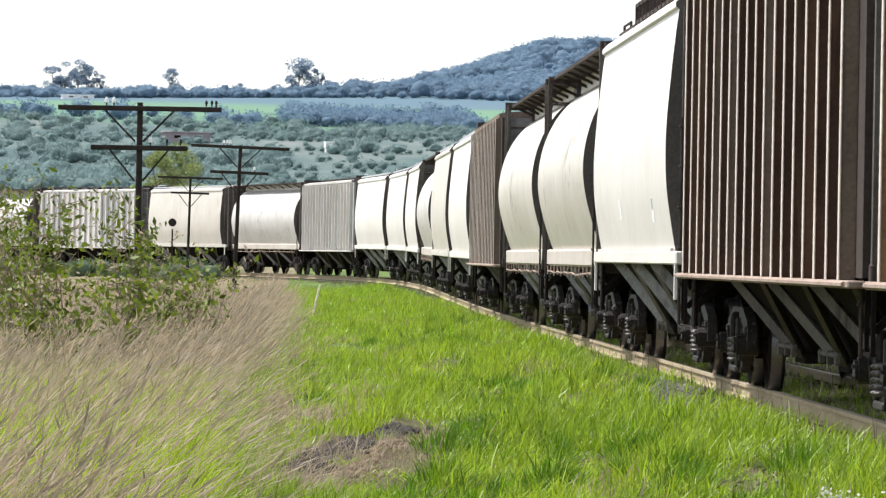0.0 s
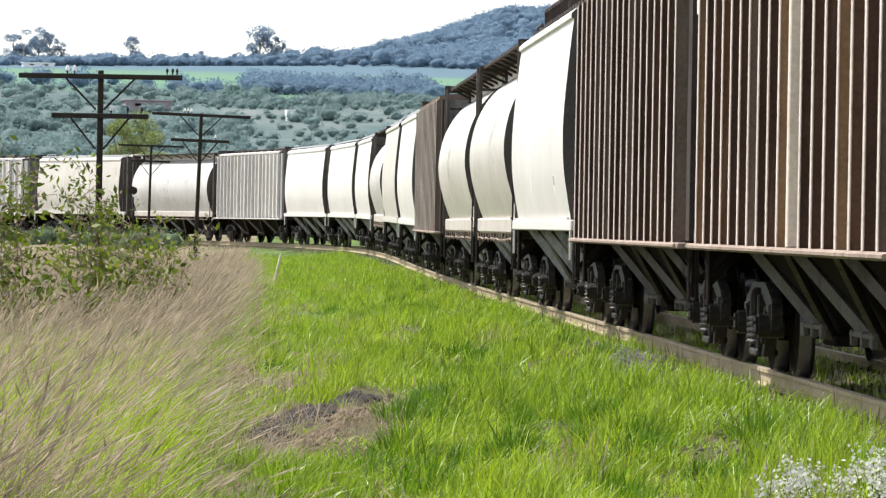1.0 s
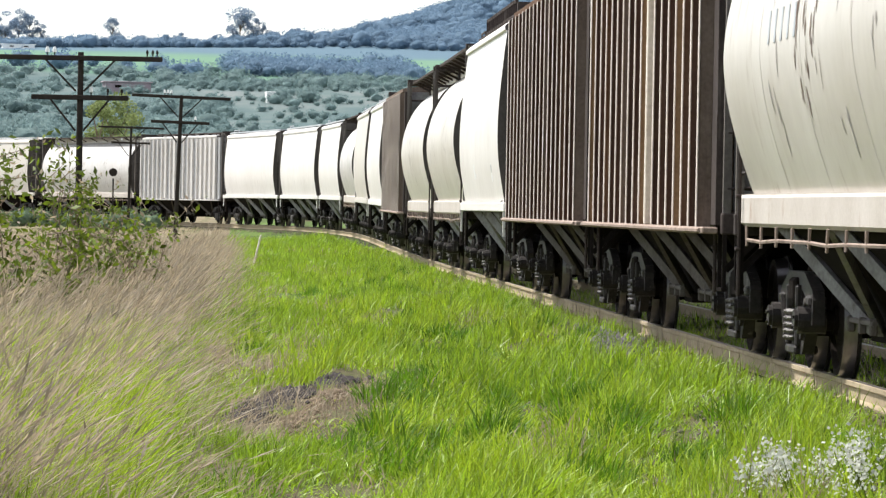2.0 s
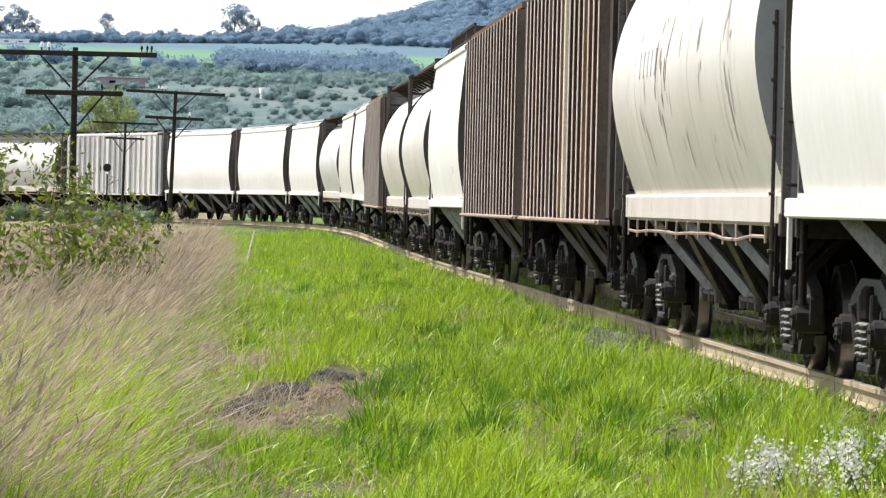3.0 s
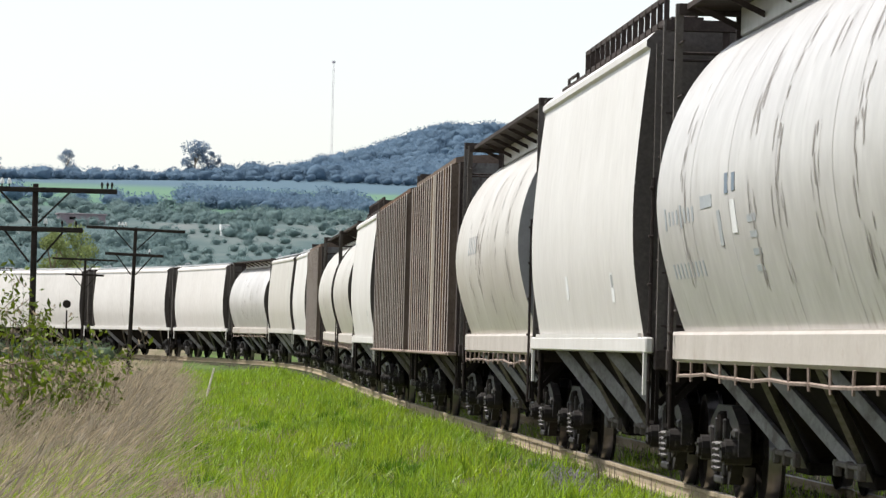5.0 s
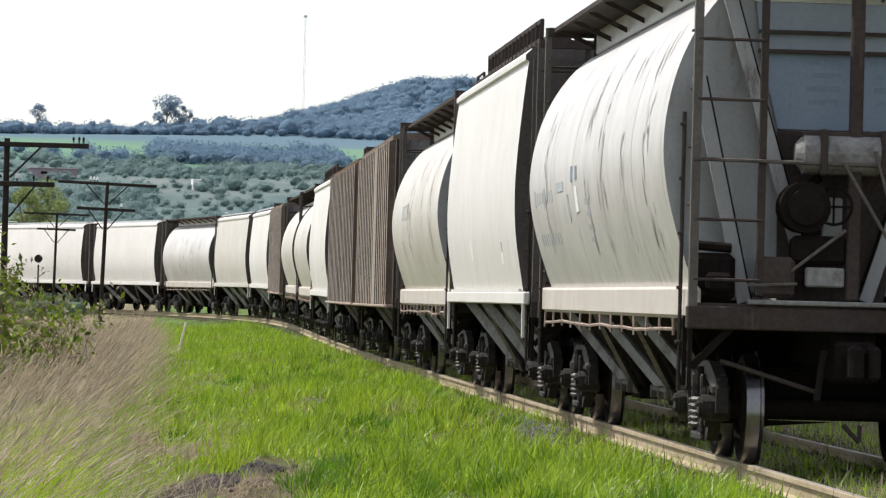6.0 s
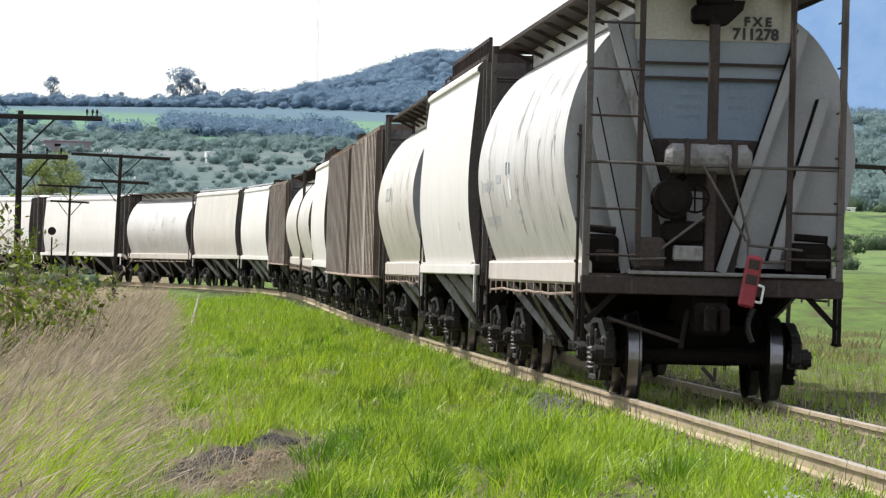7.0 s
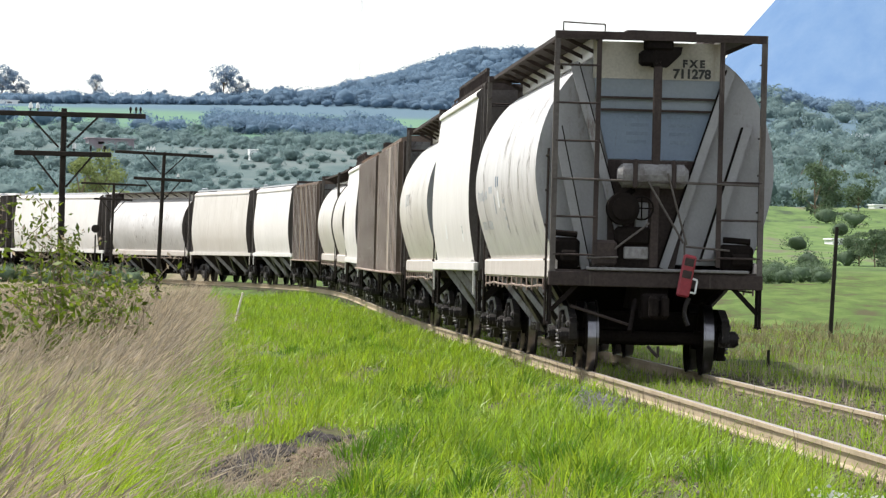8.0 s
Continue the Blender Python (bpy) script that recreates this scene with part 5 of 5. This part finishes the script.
    x = lane_x(y) + 0.45 + rng.normal(0, 0.25, n)
    blades("straw_stubble", x, y, rng.uniform(0.03, 0.12, n), rng.uniform(0.004, 0.01, n), rng.normal(0.03, 0.06, n), rng.normal(0, 0.06, n), GREENS["dry"],
           "short straw stubble on bare soil", "dry grass", rng)
    # dry stand, bent over to the right by the wind
    n = 70000
    y = 21 + 110 * rng.random(n) ** 1.5
    x = dry_edge(y) + rng.normal(0, 0.35, n) - 0.25 - rng.random(n) ** 1.2 * (2.5 + 0.09 * y)
    near = (1 - smooth_step(40, 56, y)) * smooth_step(0.0, 0.5, -0.063 * y - x)
    keep = (x < dry_edge(y) + 0.5) & (rng.random(n) > 0.5 * near)
    x, y = x[keep], y[keep]
    n = len(x)
    h = rng.normal(0.55, 0.16, n) * (1 + 0.5 * smooth_step(42, 62, y) * (1 - smooth_step(0.4, 2.0, dry_edge(y) + 0.5 - x))) * (0.5 + 0.5 * smooth_step(0, 1.2, dry_edge(y) + 0.5 - x))
    blades("dry_grass", x, y, np.clip(h, 0.2, 1.2), rng.uniform(0.003, 0.008, n) * (1 + y / 110), rng.normal(0.36, 0.19, n), rng.normal(-0.02, 0.14, n), GREENS["dry"],
           "tall dry tan grass bent by the wind", "dry grass", rng, heads=True)
    n = 52000
    y = 21 + 75 * rng.random(n) ** 1.4
    x = dry_edge(y) + 0.2 - rng.random(n) * (3.4 + 0.07 * y)
    blades("reed_grass", x, y, rng.uniform(0.15, 0.5, n), rng.uniform(0.007, 0.014, n), rng.normal(0.12, 0.12, n), rng.normal(0, 0.1, n), GREENS["blade"],
           "green blades growing among the dry grass", "grass", rng)
    n = 24000
    y = rng.uniform(22, 47, n)
    x = -0.071 * y - rng.random(n) * (0.6 + 0.05 * y)
    blades("broad_grass", x, y, rng.uniform(0.25, 0.6, n), rng.uniform(0.008, 0.018, n), rng.normal(0.16, 0.12, n), rng.normal(0, 0.1, n), GREENS["lime"],
           "broad yellow-green blades at the foot of the dry grass", "grass", rng)


make_grass()


# ---- plants ----
def leaf_cloud(name, centres, size, normals_rng, material, parent=None, length=2.4):
    """Pointed leaves, each a bent pair of triangles, at the given places."""
    rng = normals_rng
    n = len(centres)
    d = rng.normal(0, 1, (n, 3))
    d[:, 2] -= 0.25
    d /= np.linalg.norm(d, axis=1, keepdims=True)
    s = np.cross(d, rng.normal(0, 1, (n, 3)))
    s /= np.linalg.norm(s, axis=1, keepdims=True)
    sz = size * rng.uniform(0.6, 1.4, n)[:, None]
    c = np.asarray(centres)
    v = np.stack([c - d * sz * length / 2, c + s * sz / 2, c + d * sz * length / 2, c - s * sz / 2], 1).reshape(-1, 3)
    me = bpy.data.meshes.new(name)
    quick_mesh(me, v, np.arange(4 * n).reshape(-1, 4))
    return hang(name, me, material, parent)


def make_shrub(x, y, height, spread, leaves, seed, label, leaf="weed", size=0.043):
    rng = np.random.default_rng(seed)
    z = float(ground_z(np.array([x]), np.array([y]))[0])
    root = tagged(empty("shrub", pose(x, y, z)), label, "shrub", "shrubs in the dry grass")
    bm = bmesh.new()
    tips = []
    for i in range(9):
        a = rng.uniform(0, 6.3)
        p = Vector((rng.normal(0, 0.12), rng.normal(0, 0.12), -0.1))
        reach = spread * rng.uniform(0.2, 1)
        top = height * rng.uniform(0.6, 1)
        steps = 6
        q = p
        for k in range(1, steps + 1):
            t = k / steps
            nx = p + Vector((math.cos(a) * reach * t ** 1.4 + rng.normal(0, 0.04), math.sin(a) * reach * t ** 1.4 + rng.normal(0, 0.04), top * t))
            rod(bm, q, nx, 0.016 * (1.15 - t), 5, 0.016 * (1.0 - t * 0.9))
            if k > 1:
                tips.append((nx, t))
                b = nx + Vector((rng.normal(0, 0.2), rng.normal(0, 0.2), rng.uniform(0.05, 0.25)))
                rod(bm, nx, b, 0.007, 4, 0.003)
                tips.append((b, t))
            q = nx
    part("stem", bm, GREENS["stem"], root)
    pts = []
    for i in range(leaves):
        p, t = tips[int(rng.integers(len(tips)))]
        pts.append((p.x + rng.normal(0, 0.09), p.y + rng.normal(0, 0.09), p.z + rng.normal(0, 0.07)))
    cut = int(len(pts) * 0.78)
    leaf_cloud("foliage", np.array(pts[:cut]), size, rng, GREENS[leaf], root)
    leaf_cloud("dry_foliage", np.array(pts[cut:]), size * 0.8, rng, GREENS["dry"], root)["label"] = "withered brown leaves"


GREEN_SHRUB = "leafy green shrub with long pointed leaves, half bare"
THIN_SHRUB = "thin straggly shrub with few leaves and brown stems"
for _i, (_x0, _y0, _hh, _sp, _n, _lb) in enumerate([
        (-6.35, 57.0, 2.35, 0.7, 420, GREEN_SHRUB), (-5.75, 55.0, 2.0, 0.7, 420, GREEN_SHRUB), (-4.95, 58.0, 2.35, 0.5, 260, GREEN_SHRUB), (-5.35, 52.0, 1.35, 0.7, 300, GREEN_SHRUB),
        (-4.5, 60.0, 1.6, 0.5, 170, THIN_SHRUB), (-4.15, 57.0, 1.5, 0.6, 150, THIN_SHRUB), (-4.7, 54.0, 1.2, 0.6, 190, THIN_SHRUB),
        (-6.9, 60.0, 2.2, 0.8, 320, GREEN_SHRUB), (-7.2, 55.5, 1.6, 0.8, 320, GREEN_SHRUB), (-4.75, 64.0, 1.4, 0.8, 220, THIN_SHRUB), (-5.6, 66.0, 1.6, 0.9, 300, GREEN_SHRUB)]):
    make_shrub(_x0, _y0, _hh * 1.22, _sp, int(_n * 2.3), 50 + _i, _lb)


def make_flowers():
    rng = np.random.default_rng(21)
    for i in range(9):
        x, y = 2.1 + rng.normal(0, 0.3), rng.uniform(23.2, 26.5)
        z = float(ground_z(np.array([x]), np.array([y]))[0])
        root = tagged(empty("flowering_weed", pose(x, y, z)), "weed with loose heads of small white flowers", "wildflower", "white wildflowers")
        pts = []
        for k in range(9):
            a = rng.uniform(0, 6.3)
            bm = bmesh.new()
            tip = Vector((math.cos(a) * rng.uniform(0.02, 0.28), math.sin(a) * rng.uniform(0.02, 0.28), rng.uniform(0.16, 0.34)))
            rod(bm, (0, 0, -0.03), tip, 0.004, 4, 0.002)
            part("stalk", bm, GREENS["weed"], root)
            for q in range(17):
                pts.append(tip + Vector((rng.normal(0, 0.03), rng.normal(0, 0.03), rng.normal(0, 0.035))))
        leaf_cloud("blossom", np.array([tuple(p) for p in pts]), 0.02, rng, GREENS["flower"], root, 1.3)


make_flowers()


# ---- far land: trees, scrub, woods, buildings ----
def clump_points(rng, blobs, per):
    """Points spread through the shells of several ellipsoids (centre, radii)."""
    out = []
    for (cx, cy, cz), (rx, ry, rz) in blobs:
        v = rng.normal(0, 1, (per, 3))
        v /= np.linalg.norm(v, axis=1, keepdims=True)
        v *= rng.uniform(0.45, 1.05, per)[:, None]
        out.append(v * (rx, ry, rz) + (cx, cy, cz))
    return np.concatenate(out)


def make_tree(x, y, height, width, seed, label, leaf="crown", bare=0.35, tiers=11, per=200):
    rng = np.random.default_rng(seed)
    z = float(ground_z(np.array([x]), np.array([y]))[0])
    root = tagged(empty("tree", pose(x, y, z)), label, "tree")
    bm = bmesh.new()
    r = height * 0.022
    rod(bm, (0, 0, -0.5), (rng.normal(0, 0.2), 0, height * 0.5), r, 7, r * 0.7)
    blobs = []
    for i in range(tiers):
        a = 6.283 * i / tiers + rng.uniform(-0.4, 0.4)
        t = rng.uniform(bare - 0.04, 0.9)
        reach = width / 2 * (1 - 0.6 * abs(t - 0.6)) * rng.uniform(0.25, 0.75)
        c = (math.cos(a) * reach, math.sin(a) * reach, height * t)
        rod(bm, (0, 0, height * max(0.12, t - 0.3)), c, r * 0.5, 5, r * 0.15)
        rr = width * rng.uniform(0.11, 0.22)
        blobs.append((c, (rr, rr, rr * rng.uniform(0.6, 1.0))))
    blobs.append(((width * 0.04, 0, height * 0.9), (width * 0.2, width * 0.2, height * 0.085)))
    part("trunk", bm, GREENS["stem"], root)
    leaf_cloud("crown", clump_points(rng, blobs, per), width * 0.03, rng, GREENS[leaf], root, 1.5)


def at_angle(px, r):
    """Sideways place at r metres ahead for a bearing given in thousandths."""
    return px / 1000 * r


RIDGE_TREE = "tree standing on a far ridge, leaves tinted with distance haze"
for _i, (_b, _r, _hh, _w) in enumerate([
        (-103.5, 1800, 12, 9), (-101, 1805, 14, 11), (-98, 1795, 14.5, 12), (-95.5, 1800, 12.5, 10), (-93, 1800, 9, 7),
        (-77.3, 1800, 12, 9.5), (-62.5, 1810, 6, 5), (-49.3, 1795, 15.5, 14), (-46.2, 1800, 11, 9), (-44.4, 1800, 9.5, 7), (-36.5, 1830, 8, 5), (-35, 1830, 6, 5), (-71, 1800, 5, 6), (-54, 1800, 5, 6)]):
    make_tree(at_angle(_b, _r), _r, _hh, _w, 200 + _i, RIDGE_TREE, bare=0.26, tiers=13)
for _i, (_b, _r, _hh, _w) in enumerate([(-80, 385, 8.5, 5.0), (-76, 392, 9.2, 5.5), (-72.5, 380, 7.6, 5)]):
    make_tree(at_angle(_b, _r), _r, _hh, _w, 240 + _i, "yellow-green broad tree beyond the railway", "pale_crown", bare=0.2, tiers=9, per=260)
for _i, (_b, _r, _hh, _w, _lf) in enumerate([
        (91.5, 480, 3.7, 4.5, "near_crown"), (95, 475, 4.0, 5.4, "near_crown"), (98.5, 480, 3.8, 5, "near_crown"), (81.5, 800, 9, 9, "near_crown"), (84.5, 805, 8, 9, "near_crown"),
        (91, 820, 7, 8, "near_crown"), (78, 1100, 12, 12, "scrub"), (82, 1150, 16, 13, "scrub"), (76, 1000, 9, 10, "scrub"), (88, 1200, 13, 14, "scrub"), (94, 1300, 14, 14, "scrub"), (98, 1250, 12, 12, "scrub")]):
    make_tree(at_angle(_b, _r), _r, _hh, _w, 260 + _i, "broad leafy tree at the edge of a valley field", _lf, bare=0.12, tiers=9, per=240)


def scrub_field(name, label, spots, size, material, seed, per=26, core_size=0.6):
    """Bushes at spots (x, y, width), joined: a lumpy core set about with leaves."""
    rng = np.random.default_rng(seed)
    x, y, w = (np.array(q) for q in zip(*spots))
    z = ground_z(x, y)
    n = len(x)
    foot = np.stack([x, y, z + w * 0.22], -1)[:, None]
    radii = np.stack([w / 2, w / 2, w * 0.36], -1)[:, None]
    bm = bmesh.new()
    bmesh.ops.create_icosphere(bm, subdivisions=2, radius=1)
    base = np.array([v.co[:] for v in bm.verts])
    tris = np.array([[v.index for v in f.verts] for f in bm.faces])
    bm.free()
    lump = rng.normal(0, 2.2, (n, 3, 3))                  # each core has its own swells
    swell = core_size + 0.1 * np.sin(np.einsum("ijk,lk->ilj", lump, base) * 1.6).sum(2)
    core = foot + base[None] * (swell * rng.uniform(0.95, 1.05, swell.shape))[..., None] * radii
    polys = (tris[None] + len(base) * np.arange(n)[:, None, None]).reshape(-1, 3)
    v = rng.normal(0, 1, (n, per, 3))
    v /= np.linalg.norm(v, axis=2, keepdims=True)
    c = (foot + v * rng.uniform(0.7, 1.08, (n, per))[..., None] * radii).reshape(-1, 3)
    d = rng.normal(0, 1, c.shape)
    d /= np.linalg.norm(d, axis=1, keepdims=True)
    t = np.cross(d, rng.normal(0, 1, c.shape))
    t /= np.linalg.norm(t, axis=1, keepdims=True)
    k = (np.repeat(w, per) * size * rng.uniform(0.6, 1.4, len(c)))[:, None]
    leaf = np.stack([c - d * k * 0.7, c + t * k * 0.5, c + d * k * 0.7], 1).reshape(-1, 3)
    polys = np.concatenate([polys, core.shape[0] * core.shape[1] + np.arange(len(leaf)).reshape(-1, 3)])
    me = bpy.data.meshes.new(name)
    quick_mesh(me, np.concatenate([core.reshape(-1, 3), leaf]), polys)
    return tagged(hang(name, me, material, smooth=True), label, "bushes", kind="stuff")


def make_scrub():
    rng = random.Random(5)
    g = rng.gauss
    near, band, wood, right = [], [], [], []
    for i in range(150):                      # thickets scattered over the lower slope
        r = 480 + 820 * rng.random() ** 0.7
        b, big = rng.uniform(-125, 20), rng.uniform(2.5, 7.5)
        for k in range(rng.randint(2, 9)):
            q = r + g(0, 9)
            near.append((at_angle(b + g(0, 5200 / r), q), q, big * rng.uniform(0.5, 1.0)))
    for i in range(520):
        r = 480 + 820 * rng.random() ** 0.8
        near.append((at_angle(rng.uniform(-125, 20), r), r, rng.uniform(0.8, 3.2)))
    for i in range(520):                      # dark hedge below the field
        r = rng.uniform(1290, 1420)
        b = rng.uniform(-125, 5)
        if -52 < b < -12 or rng.random() < 0.12:
            band.append((at_angle(b, r), r - (60 if b < -55 else 0), rng.uniform(5, 10)))
    for i in range(700):                      # trees along the ridge
        r = rng.uniform(1740, 1830)
        wood.append((at_angle(rng.uniform(-130, 0), r), r, rng.uniform(4, 7) if i % 9 else rng.uniform(7, 10)))
    for i in range(3300):                     # woods on the hill
        r = rng.uniform(1760, 2400)
        b = rng.uniform(-45, 110)
        if b < 50 or r > 2200:
            wood.append((at_angle(b, r), r, rng.uniform(6, 12)))
    for i in range(260):                      # trees on the slope beyond the valley
        r = rng.uniform(900, 2250)
        near.append((at_angle(rng.uniform(66, 112), r), r, rng.uniform(7, 15)))
    for i in range(60):                       # valley at the back of the line
        r = 380 + 1200 * rng.random() ** 0.9
        right.append((at_angle(rng.uniform(58, 125), r), r, rng.uniform(0.01, 0.018) * r ** 0.86 + 0.2))
    for i in range(22):
        r = rng.uniform(270, 320)
        right.append((at_angle(rng.uniform(66, 84), r), r, rng.uniform(1.2, 2.6)))
    scrub_field("hillside_scrub", "haze-tinted scrub scattered over a hillside", near, 0.075, GREENS["scrub"], 1, per=220)
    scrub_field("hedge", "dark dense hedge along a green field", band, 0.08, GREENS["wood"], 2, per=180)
    scrub_field("woodland", "haze-tinted woodland covering a far hill and ridge", wood, 0.07, GREENS["wood"], 3, per=120, core_size=0.66)
    scrub_field("valley_bushes", "green bushes in a valley field", right, 0.055, GREENS["near_crown"], 4, per=420)
    belt = []
    for i in range(170):                      # low bushes in front of the curve
        (x, y, z), h = on_line(rng.uniform(125, 300))
        u = -rng.uniform(3.4, 7.5)
        if x + u * math.cos(h) < -0.068 * (y + u * math.sin(h)):
            belt.append((x + u * math.cos(h), y + u * math.sin(h), rng.uniform(0.9, 2.0)))
    scrub_field("trackside_bushes", "low green bushes along the outside of the curve", belt, 0.05, GREENS["near_crown"], 6, per=420)


make_scrub()


def make_house(bearing, r, w, d, h, roof, label, name="house", wall="wallw"):
    x = at_angle(bearing, r)
    z = float(ground_z(np.array([x]), np.array([r]))[0])
    root = tagged(empty(name, pose(x, r, z, 0, 0, 12)), label, "house")
    bm = bmesh.new()
    box(bm, (0, 0, h / 2 - 0.5), (w, d, h + 1))
    part("wall", bm, M[wall], root)
    bm = bmesh.new()
    box(bm, (0, 0, h + 0.12), (w * 1.08, d * 1.08, 0.25), bevel=0.05)
    part("roof", bm, M[roof], root)
    for k in range(2):
        bm = bmesh.new()
        box(bm, ((k - 0.5) * w * 0.45, -d / 2 - 0.01, h * 0.55), (w * 0.14, 0.1, h * 0.3))
        part("window", bm, M["iron"], root)


make_house(-42.3, 955, 2.0, 2.4, 2.0, "wallw", "small white hut on the hillside")
make_house(-74.0, 1000, 10, 6, 1.9, "tileroof", "low reddish building with a red tile roof", wall="tileroof")
make_house(-98, 1725, 12, 6, 1.4, "wallw", "long white building on the ridge")
make_house(92.0, 1900, 9, 7, 4.5, "wallw", "pale house on a far slope")
make_house(95.5, 1920, 7, 7, 3.5, "wallw", "pale house on a far slope")
make_house(88.5, 640, 5.2, 4, 0.6, "wallw", "low shed with a bright white roof", "shed")
make_house(96.5, 900, 5, 4, 0.8, "wallw", "low shed with a bright white roof", "shed")


def make_mast():
    x, r = at_angle(-19.4, 2080), 2080
    z = float(ground_z(np.array([x]), np.array([r]))[0])
    root = tagged(empty("radio_mast", pose(x, r, z)), "slender pale lattice radio mast on a wooded hill", "mast")
    for k in range(3):
        a = k * 2.094
        bm = bmesh.new()
        rod(bm, (0.5 * math.cos(a), 0.5 * math.sin(a), -2), (0.35 * math.cos(a), 0.35 * math.sin(a), 48), 0.07, 4)
        part("leg", bm, GREENS["mast"], root)
    bm = bmesh.new()
    for i in range(32):
        a = (i % 3) * 2.094
        rod(bm, (0.48 * math.cos(a), 0.48 * math.sin(a), i * 1.5), (0.45 * math.cos(a + 2.094), 0.45 * math.sin(a + 2.094), i * 1.5 + 1.5), 0.05, 4)
    part("lattice", bm, GREENS["mast"], root)
    bm = bmesh.new()
    rod(bm, (0, 0, 47.5), (0, 0, 48.5), 0.9, 10)
    part("antenna", bm, GREENS["mast"], root)


make_mast()

motions()
